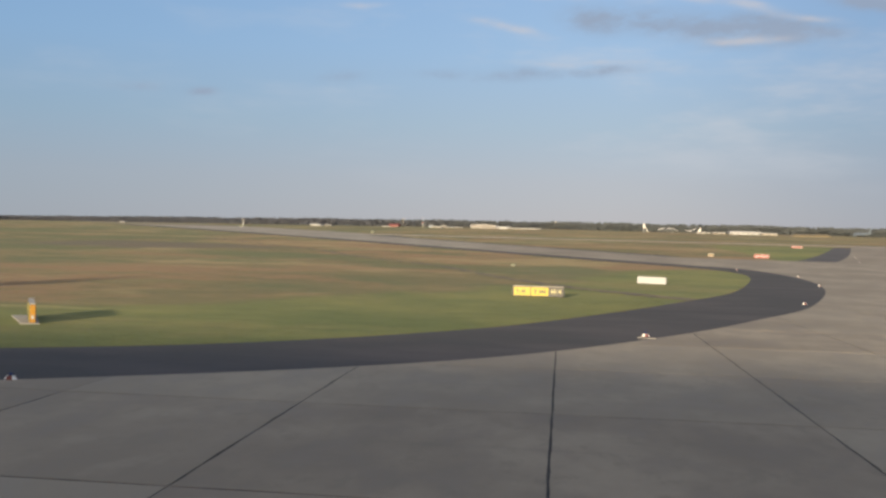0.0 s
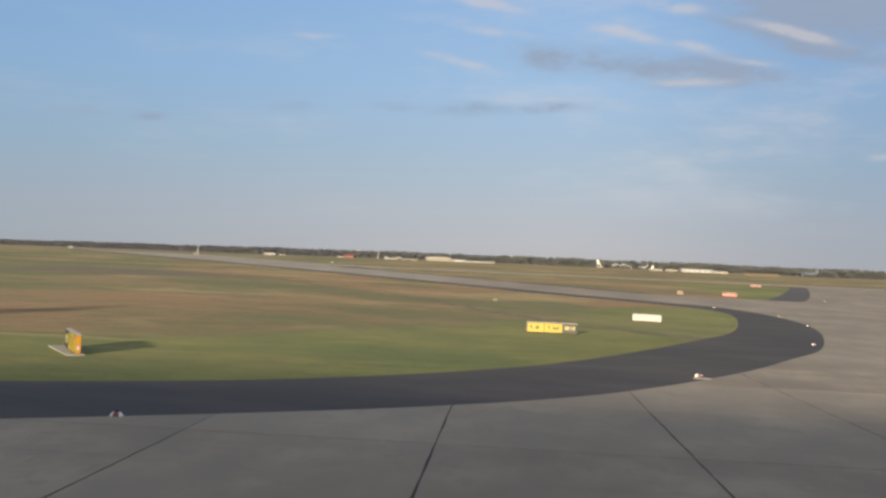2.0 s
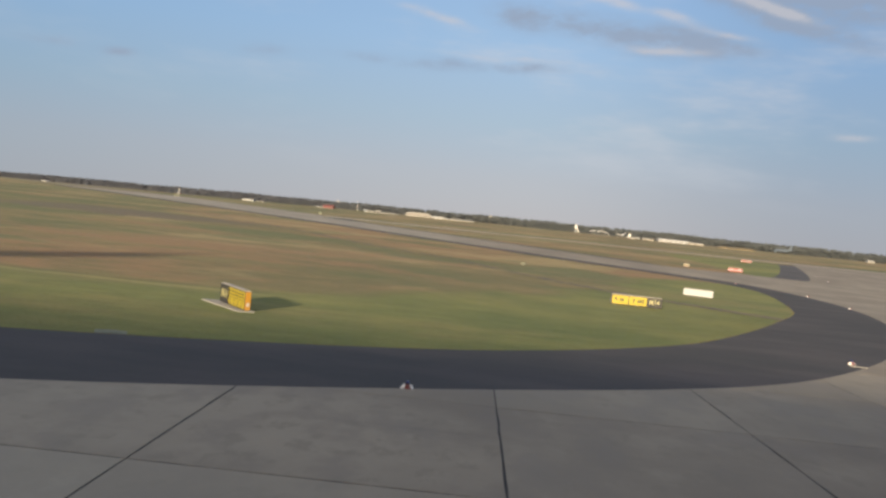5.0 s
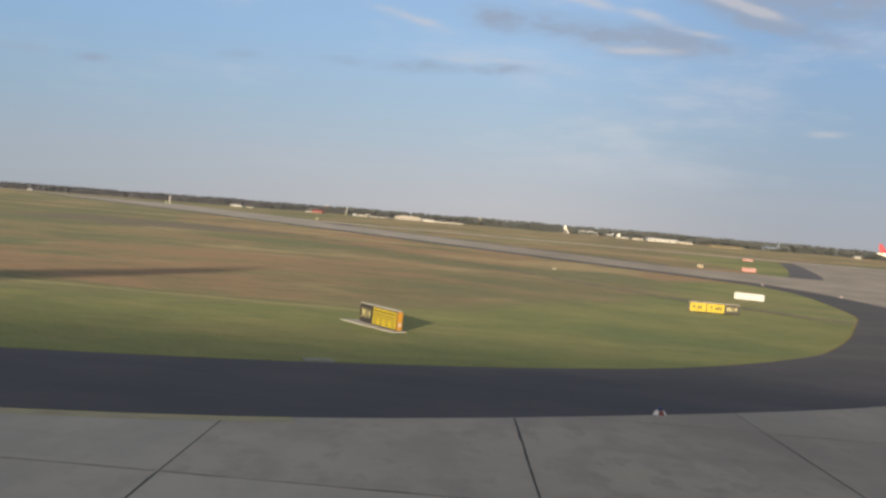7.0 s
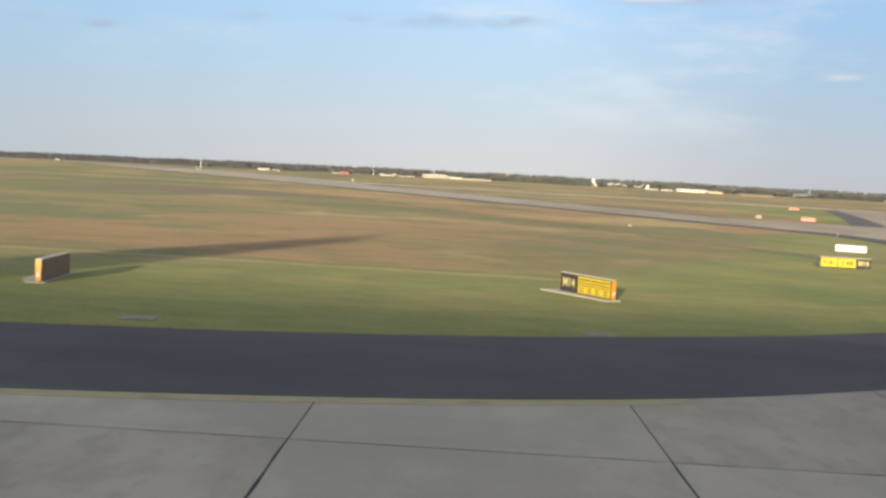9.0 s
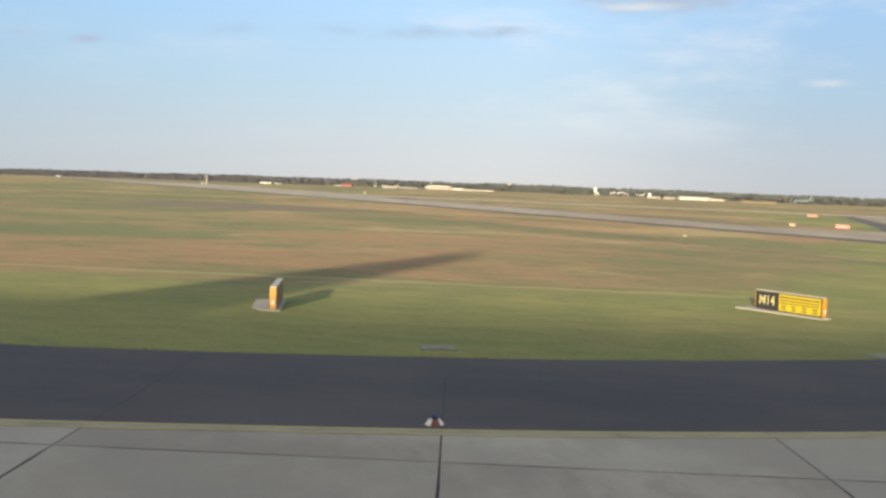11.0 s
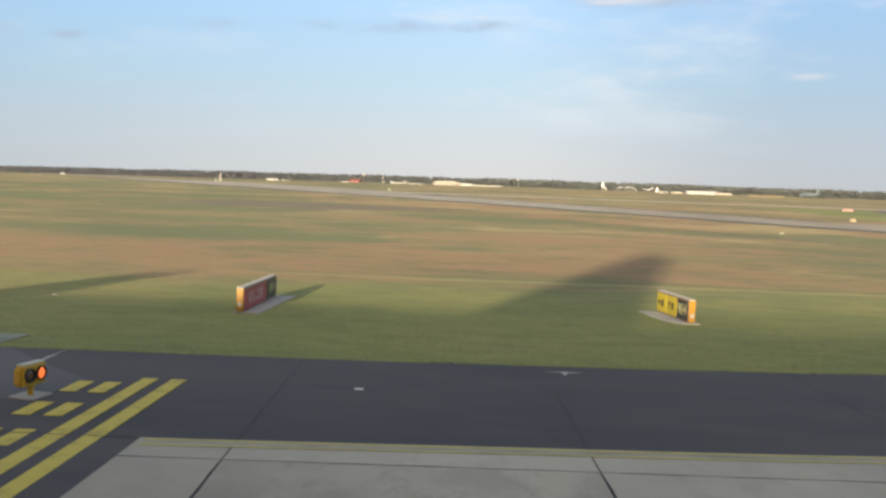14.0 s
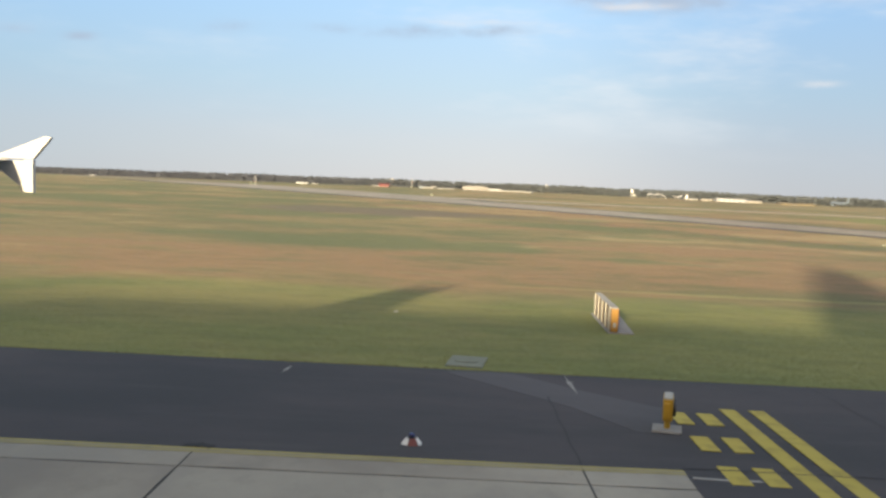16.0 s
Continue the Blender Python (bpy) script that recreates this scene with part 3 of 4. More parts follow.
# ------------------------------------------------------------ markings
def stripe_along(points, offset, width, mat, lift, parent=None, name="edge_line"):
    """A painted line beside a curve, to its right-hand side by offset."""
    bm = bmesh.new()
    pairs = []
    for k in range(len(points)):
        d = points[min(k + 1, len(points) - 1)] - points[max(k - 1, 0)]
        side = np.array([d[1], -d[0]]) / np.hypot(*d)
        pairs.append([bm.verts.new((*(points[k] + side * o), lift + float(rise(*points[k])))) for o in (offset, offset + width)])
    for a, b in zip(pairs, pairs[1:]):
        bm.faces.new((a[0], a[1], b[1], b[0]))
    return part(name, bm, mat, parent) if parent else link(name, bm, mat)


marking = thing("edge_marking", Matrix(), "worn double yellow edge lines painted on concrete", "marking", kind="structure")
# the pair lies closer together past the asphalt band
for low, high, first, second, width in ((-112, -58.3, 0.03, 0.19, 0.08), (-55.0, -23.0, 0.05, 0.36, 0.10)):
    run = np.array([(x, np.interp(x, SLAB_EDGE[:100, 0], SLAB_EDGE[:100, 1])) for x in np.linspace(low, high, 30)])
    stripe_along(run, first, width, EDGE_LINE, TOP + 0.006, marking)
    stripe_along(run, second, width, EDGE_WORN, TOP + 0.006, marking)
    stripe_along(run, first + width + 0.01, second - first - width - 0.02, LINE_GHOST, TOP + 0.004, marking, "pale_strip")

# dark asphalt band let into the concrete, under the holding position marking
bm = prism([(-58.3, -25), (-55.1, -25), (-55.1, 13.95), (-58.3, 13.85)], -0.1, TOP + 0.004)
tagged(link("asphalt_band", bm, ASPHALT), "dark asphalt band let into the concrete taxiway", "pavement", kind="structure")

hold = thing("holding_marking", Matrix(), "yellow holding position marking, two solid and two broken lines", "marking", kind="structure")
for x in (-56.42, -55.83):
    part("solid_line", prism([(x - 0.155, -20), (x + 0.155, -20), (x + 0.155, 18.5), (x - 0.155, 18.5)], TOP, TOP + 0.010), YELLOW_LINE, hold)
dash = None
for x in (-57.55, -57.0):
    for k in range(20):
        y = 17.5 - 1.92 * k
        if dash is None:
            dash = part("dash", prism([(-0.16, -0.49), (0.16, -0.49), (0.16, 0.49), (-0.16, 0.49)], TOP, TOP + 0.010), YELLOW_LINE, hold)
            dash.location = (x, y, 0)
        else:
            shared("dash", dash.data, hold, Matrix.Translation((x, y, 0)))

# paler cable trench from the manhole to the guard light
bm = prism([(-62.3, 21.2), (-60.7, 21.4), (-59.3, 19.8), (-57.6, 18.2), (-57.9, 16.2), (-58.6, 16.2), (-59.6, 18.0)], -0.1, TOP - 0.002)
tagged(link("trench", bm, ASPHALT_OLD), "paler asphalt patch over a cable trench", "pavement", kind="structure")


# crack across the band where the concrete edge runs on beneath it
bm = bmesh.new()
last = None
for k in range(17):
    x = -58.3 + 3.2 * k / 16
    y = 13.92 + 0.035 * math.sin(k * 1.9) + 0.02 * math.sin(k * 4.3)
    pair = [bm.verts.new((x, y - 0.022, TOP + 0.0125)), bm.verts.new((x, y + 0.022, TOP + 0.0125))]
    if last:
        bm.faces.new((last[0], pair[0], pair[1], last[1]))
    last = pair
tagged(link("band_crack", bm, SEALANT), "thin dark crack across the asphalt band", "crack", kind="structure")
bm = prism([(-58.25, 13.38), (-57.75, 13.34), (-57.2, 13.37), (-57.22, 13.46), (-57.8, 13.44), (-58.22, 13.47)], 0.0, TOP + 0.0085)
tagged(link("paint_scuff", bm, PAD), "smeared strip of white paint on the asphalt band", "marking", kind="structure")


def manhole(x, y, w, d, turn):
    base = thing("manhole", pose(x, y, TOP - 0.01, 0, 0, turn), "weathered concrete manhole slab at the edge of the grass", "manhole", "manholes along the shoulder")
    part("slab", box((w, d, 0.10), (0, 0, -0.085), 0.012), PAD_OLD, base)
    part("cover", turned([(0.30, 0.0), (0.30, 0.02), (0.27, 0.025)], (0, 0, 0.012), 16), PAD_OLD, base, "round lid")


manhole(-36.55, 24.55, 0.95, 0.7, 8)
manhole(-23.8, 26.8, 0.9, 0.7, 20)
manhole(-61.72, 22.7, 0.9, 1.5, -6)


def flush_marker(x, y, w):
    base = thing("flush_marker", pose(x, y, TOP - 0.004), "small white marker plate lying on the asphalt", "marker", "marker plates")
    part("plate", box((w * 0.9, 0.12, 0.014), (0, 0, 0), 0.004), WHITE_LINE, base)


flush_marker(-52.1, 18.3, 0.2)
flush_marker(-64.25, 32.0, 0.14)


def paint_fleck(x, y, turn, outline):
    ob = link("paint_fleck", prism(outline, 0, 0.006), PAD)
    ob.matrix_basis = pose(x, y, TOP - 0.004, 0, 0, turn)
    tagged(ob, "torn scrap of white paint on the shoulder edge", "marking", kind="structure")


SCRAP = [(-0.45, 0.0), (-0.1, -0.06), (0.4, 0.02), (0.05, 0.07), (-0.02, 0.45), (-0.12, 0.1)]
SPLINTER = [(-0.42, 0.0), (-0.12, -0.035), (0.16, -0.02), (0.42, 0.012), (0.10, 0.045), (-0.15, 0.03)]
SPINDLE = [(0.0, -1.15), (0.035, -0.5), (0.05, 0.05), (0.11, 0.10), (0.02, 0.16), (0.015, 1.1), (-0.02, 0.16), (-0.07, 0.09), (-0.035, -0.4)]
for x, y, turn, outline in ((-47.7, 21.1, 180, SCRAP), (-65.76, 20.5, 84, SPLINTER), (-59.4, 20.5, 3, SPINDLE), (-58.05, 13.38, 10, SCRAP)):
    paint_fleck(x, y, turn, outline)


def joint_patch(x, y, turn):
    bm = prism([(-0.24, -0.05), (-0.08, -0.10), (0.10, -0.07), (0.20, -0.16), (0.26, 0.02), (0.08, 0.09), (0.02, 0.20), (-0.06, 0.08), (-0.20, 0.06)], 0, 0.008)
    ob = link("joint_patch", bm, SEALANT)
    ob.matrix_basis = pose(x, y, TOP + 0.003, 0, 0, turn)
    tagged(ob, "dark sealant patch over a broken slab corner", "patch", kind="structure")


for x, y, turn in ((-65.82, 13.74, 0),):
    joint_patch(x, y, turn)


# sealed cracks run on from the slab joints into the asphalt
for k in range(2, 7):
    x0 = -24.1 - 5.96 * k + (0.35 if k == 5 else 0.0)
    bm = bmesh.new()
    y0 = float(np.interp(x0, SLAB_EDGE[:100, 0], SLAB_EDGE[:100, 1]))
    y1 = float(np.interp(x0, TURF_EDGE[:100, 0], TURF_EDGE[:100, 1])) - (0.3 if k % 2 else 2.6)
    last = None
    for j in range(12):
        y = y0 + (y1 - y0) * j / 11
        x = x0 - 0.026 * (y - 13.7) + 0.018 * math.sin(j * 1.7 + k)
        pair = [bm.verts.new((x - 0.016, y, TOP - 0.001)), bm.verts.new((x + 0.016, y, TOP - 0.001))]
        if last:
            bm.faces.new((last[0], last[1], pair[1], pair[0]))
        last = pair
    tagged(link("sealed_crack", bm, CRACK), "thin sealed crack across the asphalt shoulder", "crack", kind="structure")


# ------------------------------------------------------------ signs
def bars(parent, mat, spots, face):
    """Plain bars for writing that cannot be read."""
    for x, z, w, h in spots:
        part("bar", box((w, 0.008, h), (x, face, z)), mat, parent)


def guidance_sign(at, turn, panels, length, height=0.74, depth=0.24, back=None, pad=None, label="", group="guidance signs", ends=None):
    """A lit box sign: housing, coloured front panels with writing, end caps, lid, legs and concrete pad. Its front looks along local -y."""
    base = thing("taxiway_sign", pose(at[0], at[1], float(rise(*at)), 0, 0, turn), label, "sign", group)
    lift = 0.04
    part("housing", box((length - 0.08, depth, height), (0, 0, lift), 0.012), SIGN_BLACK if back is None else back, base)
    for s in (-1, 1):
        cap = part("end_cap", box((0.05, depth - 0.03, height - 0.03), (s * (length / 2 - 0.02), 0, lift + 0.015), 0.015), ends or SIGN_ORANGE, base, "" if ends else "orange end cap")
        part("lamp_hatch", box((0.012, 0.10, 0.14), (s * (length / 2 + 0.008), 0.0, lift + 0.16), 0.004), SIGN_PALE, cap, "white hatch")
    part("lid", box((length - 0.06, depth - 0.02, 0.04), (0, 0, lift + height), 0.012), LID, base, "pale lid")
    for x in np.linspace(-length / 2 + 0.3, length / 2 - 0.3, 3):
        part("leg", turned([(0.035, -0.1), (0.035, lift)], (x, 0, 0), 10), STEEL, base)
    left = -length / 2 + 0.06
    for share, mat, frame_mat, writing in panels:
        w = (length - 0.12) * share
        face = part("panel", box((w - 0.06, 0.016, height - 0.09), (left + w / 2, -depth / 2 - 0.008, lift + 0.045), 0.005), mat, base)
        kind, ink, value = writing
        y = -depth / 2 - 0.021
        mid = left + w / 2
        if kind == "text":
            lettering(value, height * (0.70 if len(value) > 4 else 0.74), ink, face, pose(mid, y, lift + height * 0.5, 90) @ Matrix.Diagonal((1.15 if len(value) > 4 else 0.82, 1, 1, 1)))
        elif kind == "bars":
            bars(face, ink, [(left + w * u, lift + height * v, w * a, height * b) for u, v, a, b in value], y)
        elif kind == "arrow":
            tilt, letters = value
            bm = bmesh.new()
            for pts in (((-0.04, -0.2), (0.04, -0.2), (0.04, 0.06), (-0.04, 0.06)), ((-0.14, 0.04), (0.14, 0.04), (0.0, 0.24))):
                prism(pts, -0.004, 0.004, bm)
            arrow = part("arrow", bm, ink, face)
            arrow.matrix_basis = pose(left + w * 0.27, y, lift + height * 0.5, 90) @ pose(0, 0, 0, 0, 0, tilt) @ Matrix.Scale(0.72, 4)
            bars(face, ink, [(left + w * (0.52 + 0.13 * k), lift + height * 0.33, w * 0.085, height * 0.34) for k in range(letters)], y)
        left += w
    if pad:
        part("pad", prism(pad, -0.2, 0.035), PAD, base, "pale concrete foundation")
    return base


HOLD_BARS = [(0.5, 0.76, 0.92, 0.07), (0.5, 0.60, 0.92, 0.06), (0.5, 0.46, 0.92, 0.05)] + [(0.14 + 0.24 * k, 0.30, 0.12, 0.07) for k in range(4)] + [(0.14 + 0.24 * k, 0.14, 0.12, 0.07) for k in range(4)]
guidance_sign((-23.14, 37.52), -57, [(0.36, SIGN_BLACK, SIGN_BLACK, ("text", SIGN_CREAM, "M14")), (0.64, SIGN_YELLOW, SIGN_BLACK, ("bars", SIGN_BLACK, HOLD_BARS))],
              3.3, pad=[(-2.1, -0.75), (1.8, -0.45), (1.8, 0.25), (-2.1, 0.25)], label="black and yellow taxiway sign reading M14 on a concrete pad")
guidance_sign((-42.65, 32.5), -82.3, [(0.33, SIGN_YELLOW, SIGN_BLACK, ("arrow", SIGN_BLACK, (90, 2))), (0.33, SIGN_YELLOW, SIGN_BLACK, ("arrow", SIGN_BLACK, (0, 2))), (0.34, SIGN_BLACK, SIGN_BLACK, ("text", SIGN_CREAM, "M14"))],
              3.2, pad=[(-1.5, -0.85), (0.9, -0.75), (1.7, -0.4), (1.7, 0.25), (-1.5, 0.25)], back=SIGN_BROWN, label="yellow and black direction sign with orange ends in the grass")
sign = guidance_sign((-57.1, 31.75), 89.0, [(0.66, SIGN_RED, SIGN_BLACK, ("text", SIGN_PINK, "07L-25R")), (0.34, SIGN_BLACK, SIGN_BLACK, ("text", SIGN_CREAM, "M14"))],
                     4.9, pad=[(-2.5, -0.62), (2.6, -0.8), (2.6, 0.2), (-2.5, 0.2)], back=SIGN_BROWN, label="red runway holding sign reading 07L-25R on a concrete pad")
for x in np.linspace(-2.1, 2.1, 5):
    part("rib", box((0.20, 0.035, 0.80), (x, 0.137, 0.02), 0.012), CREAM, sign, "cream stiffening rib")
guidance_sign((-3.2, 64.9), 1.5, [(0.345, SIGN_YELLOW, SIGN_BLACK, ("arrow", SIGN_BLACK, (40, 2))), (0.37, SIGN_YELLOW, SIGN_BLACK, ("arrow", SIGN_BLACK, (0, 3))),
                                 (0.285, SIGN_BLACK, SIGN_BLACK, ("text", SIGN_CREAM, "M14"))],
              3.45, height=0.66, ends=SIGN_BLACK, label="long yellow direction sign with arrows and a black M14 panel")
plain = guidance_sign((5.82, 88.6), -20.8, [(1.0, SIGN_PALE, SIGN_PALE, ("none", SIGN_PALE, ()))], 2.65, height=0.58, back=WHITE, label="blank white back of a sign, lit by the sun")
for ob in plain.children:
    if ob.name.startswith(("end_cap", "housing", "lid")):
        ob.data.materials[0] = SIGN_PALE
guidance_sign((30.8, 178.5), -10, [(1.0, RED_FADED, SIGN_BLACK, ("bars", SIGN_PALE, [(0.5, 0.42, 0.94, 0.16)]))], 2.6, height=0.74, ends=RED_FADED, label="small red and white sign far across the strip")
guidance_sign((54.6, 265.0), -10, [(1.0, RED_FADED, SIGN_BLACK, ("bars", SIGN_PALE, [(0.5, 0.42, 0.94, 0.16)]))], 2.8, height=0.55, ends=RED_FADED, label="farther red and white sign beside a taxiway")
guidance_sign((22.2, 180.0), -10, [(1.0, SIGN_DULL, SIGN_BLACK, ("bars", SIGN_BROWN, [(0.5, 0.25, 0.6, 0.3)]))], 1.1, height=0.55, ends=SIGN_DULL, label="small faded yellow sign far across the strip")


# ------------------------------------------------------------ lights on the ground
def edge_light(x, y, plate=False):
    """A taxiway edge light: a ring of red and white wedges round a short lamp."""
    base = thing("edge_light", pose(x, y, float(rise(x, y)) + TOP - 0.01), "taxiway edge light with a red and white segmented base", "ground light", "taxiway edge lights")
    if plate:
        part("plate", box((0.75, 0.06, 0.03), (0.0, -0.85, 0.0), 0.008), PAD, base, "thin pale plate")
    for k in range(6):
        bm = bmesh.new()
        a, b = (math.tau * (k + 0.2 + e) / 6 for e in (0.03, 0.97))
        ring = [[(r * math.cos(u), r * math.sin(u), z) for u in (a, (a + b) / 2, b)] for r, z in ((0.175, 0.0), (0.17, 0.012), (0.10, 0.105), (0.085, 0.105))]
        for low, high in zip(ring, ring[1:]):
            p, q = [bm.verts.new(c) for c in low], [bm.verts.new(c) for c in high]
            for i in range(2):
                bm.faces.new((p[i], p[i + 1], q[i + 1], q[i]))
        part("wedge", bm, WHITE if k % 2 else CLAD_RED, base, "white wedge" if k % 2 else "red wedge")
    part("stem", turned([(0.09, 0.0), (0.09, 0.105), (0.05, 0.115), (0.05, 0.13)], n=14), SIGN_BLACK, base)
    part("lamp", turned([(0.05, 0.13), (0.055, 0.145), (0.045, 0.17), (0.02, 0.185)], n=14), LENS_BLUE, base, "blue glass lens")


for x, y, plate in ((-14.71, 22.96, False), (2.5, 40.9, True), (-36.22, 15.86, False), (-62.55, 14.58, False), (14.3, 66.4, False), (21.7, 94.8, False), (19.5, 131.0, False),
                    (23.9, 114.5, False), (47.2, 177.4, False), (51.6, 196.8, False), (75.6, 271.0, False), (80.0, 269.5, False), (84.4, 268.0, False), (88.8, 266.5, False)):
    edge_light(x, y, plate)


def guard_light(x, y, turn):
    """A runway guard light: a yellow box with two round lamps on a post. Its lamps look along local -y."""
    base = thing("guard_light", pose(x, y, TOP - 0.01, 0, 0, turn), "yellow runway guard light with one lamp lit", "guard light")
    part("pad", box((0.60, 0.52, 0.04), (0.0, 0.0, 0.0), 0.01), PAD, base, "pale concrete pad")
    part("post", turned([(0.055, 0.04), (0.055, 0.19), (0.09, 0.20), (0.09, 0.23)], n=14), GUARD_PAINT, base)
    body = part("body", box((0.64, 0.18, 0.40), (0, 0, 0.22), 0.035), GUARD_PAINT, base)
    part("top", box((0.60, 0.15, 0.03), (0, 0.0, 0.615), 0.01), CREAM, base, "pale top plate")
    part("side_box", box((0.06, 0.12, 0.28), (-0.345, 0.02, 0.28), 0.012), GUARD_PAINT, base)
    for sx, lens in ((-0.16, LENS_DARK), (0.16, LENS_LIT)):
        m = pose(sx, -0.09, 0.43, 90)
        visor = part("visor", turned([(0.135, 0.0), (0.135, 0.05), (0.118, 0.05), (0.118, 0.004)], n=24), SIGN_BLACK, body, "black visor")
        visor.matrix_basis = m
        glass = part("lens", turned([(0.112, 0.006), (0.10, 0.022), (0.05, 0.034), (0.01, 0.036)], n=24), lens, visor, "round lens")


guard_light(-58.02, 16.5, 78)


def marker_block(x, y, w, h):
    base = thing("marker_block", pose(x, y, float(rise(x, y)) - 0.05), "small pale concrete marker block in the grass", "marker", "marker blocks")
    part("block", box((w, w * 0.7, h), (0, 0, 0), 0.03), PAD_OLD, base)
    part("cap", box((w * 0.7, w * 0.5, 0.05), (0, 0, h), 0.015), PAD_OLD, base)


marker_block(-9.4, 123.4, 0.6, 0.16)
marker_block(-77.4, 341.0, 0.8, 0.55)
marker_block(-166.6, 445.0, 0.9, 0.7)


# ------------------------------------------------------------ airliners
def ring_at(x, r, zc, squash=1.05, n=24):
    return [(x, r * math.cos(a), zc + r * squash * math.sin(a)) for a in (math.tau * k / n for k in range(n))]


def foil(le, te, y, z, thick, n=5):
    """A wing section in the plane of y: leading edge, trailing edge, height and thickness."""
    xs = [le + (te - le) * k / n for k in range(n + 1)]
    bulge = [thick * (0.5 * math.sqrt(max(k / n, 0.0)) * (1 - k / n) * 2.4) for k in range(n + 1)]
    top = [(x, y, z + b) for x, b in zip(xs, bulge)]
    low = [(x, y, z - b * 0.7) for x, b in zip(xs, bulge)][1:-1]
    return top + low[::-1]


def airliner(m, body_mat, tail_mat, label, group=""):
    """A twin-engined airliner, nose towards local -x, 37.6 m long, standing on its wheels."""
    base = thing("airliner", m, label, "airliner", group)
    spine = [(0.0, 0.12, 3.15), (0.5, 0.75, 3.25), (1.5, 1.3, 3.42), (3.2, 1.78, 3.65), (5.5, 1.97, 3.8), (25.0, 1.97, 3.8), (28.5, 1.72, 3.98), (32.0, 1.2, 4.38), (35.0, 0.72, 4.72), (37.4, 0.25, 4.95)]
    hull = smooth(part("fuselage", loft([ring_at(*s) for s in spine]), body_mat, base))
    pane = None
    for side in (-1, 1):
        for k in range(36):
            x = 6.5 + 0.53 * k
            m2 = Matrix.Translation((x, side * 1.955, 4.15))
            if pane is None:
                pane = part("window", box((0.23, 0.06, 0.34), (0, 0, -0.17), 0.02), GLASS_DARK, hull)
                pane.matrix_basis = m2
            else:
                shared("window", pane.data, hull, m2)
        wing = part("wing", loft([foil(10.0, 16.6, side * 1.6, 2.75, 0.85), foil(13.2, 17.2, side * 6.4, 3.15, 0.55), foil(16.95, 18.30, side * 17.4, 4.33, 0.16)]), body_mat, base)
        y0, y1 = side * 17.36, side * 17.46
        fence = bmesh.new()
        for pts in (((18.0, 4.35), (18.65, 4.35), (18.93, 4.695), (18.82, 4.705)), ((18.51, 4.33), (18.645, 4.33), (18.655, 3.81), (18.46, 3.82))):
            a = [fence.verts.new((x, y0, z)) for x, z in pts]
            b = [fence.verts.new((x, y1, z)) for x, z in pts]
            fence.faces.new(a)
            fence.faces.new(b[::-1])
            for k in range(4):
                fence.faces.new((a[k], b[k], b[(k + 1) % 4], a[(k + 1) % 4]))
        bmesh.ops.recalc_face_normals(fence, faces=fence.faces)
        # shaded part of the fence below the wing, its shade painted grey
        root = loft([[(x, y, z) for x, z in ((17.9, 4.31), (18.51, 4.31), (18.47, 3.88))] for y in (side * 17.39, side * 17.43)])
        part("shaded_fence_root", root, GREY, wing, "lower root of the fence, its shade put into grey")
        part("wingtip_fence", fence, body_mat, wing, "swept white fence at the wing tip")
        part("stabiliser", loft([foil(32.0, 35.6, side * 0.7, 5.0, 0.4), foil(34.6, 36.2, side * 6.2, 5.65, 0.14)]), body_mat, base)
        nacelle = bmesh.new()
        loft([[(x, side * 5.75 + r * math.cos(a), 1.75 + r * math.sin(a)) for a in (math.tau * k / 20 for k in range(20))]
              for x, r in ((9.4, 0.92), (9.3, 1.02), (10.2, 1.18), (12.0, 1.12), (13.2, 0.8), (13.8, 0.45))], nacelle)
        engine = smooth(part("engine", nacelle, body_mat, base))
        part("pylon", box((3.4, 0.3, 0.7), (12.6, side * 5.75, 2.55), 0.08), body_mat, engine)
        leg = part("main_gear", turned([(0.14, 0.5), (0.14, 2.7)], (17.0, side * 3.8, 0), 12), STEEL, base)
        for dy in (-0.45, 0.45):
            wheel = part("wheel", turned([(0.40, -0.2), (0.57, -0.14), (0.58, 0.14), (0.40, 0.2)], n=20), RUBBER, leg, "black tyre")
            wheel.matrix_basis = pose(17.0, side * 3.8 + dy, 0.585, 90)
    fin = [[(x + lean, dy, z) for x, dy in ((x0, 0.0), ((x0 * 2 + x1) / 3, w), (x1, 0.0), ((x0 * 2 + x1) / 3, -w))] for x0, x1, w, z, lean in ((29.6, 35.6, 0.28, 5.2, 0), (34.0, 36.6, 0.14, 11.75, 0))]
    part("tail_fin", loft(fin), tail_mat, base)
    nose = part("nose_gear", turned([(0.1, 0.35), (0.1, 2.0)], (4.9, 0, 0), 12), STEEL, base)
    for dy in (-0.25, 0.25):
        wheel = part("wheel", turned([(0.28, -0.11), (0.38, -0.07), (0.38, 0.07), (0.28, 0.11)], n=18), RUBBER, nose, "black tyre")
        wheel.matrix_basis = pose(4.9, dy, 0.385, 90)
    return base


airliner(pose(-87.4, -3.17, TOP), HULL, HULL, "white airliner on the taxiway, swept wing with tip fence")
airliner(pose(253.5, 590.0, float(rise(253.5, 590)), 0, 0, 180) @ Matrix.Scale(0.85, 4), WHITE, TAIL_RED, "distant white airliner with a red tail fin", "parked airliners")
airliner(pose(153.0, 590.0, float(rise(153, 590)), 0, 0, -70) @ Matrix.Scale(0.45, 4), BLUE_GREY, BLUE_GREY, "distant blue-grey airliner parked before the woods", "parked airliners")


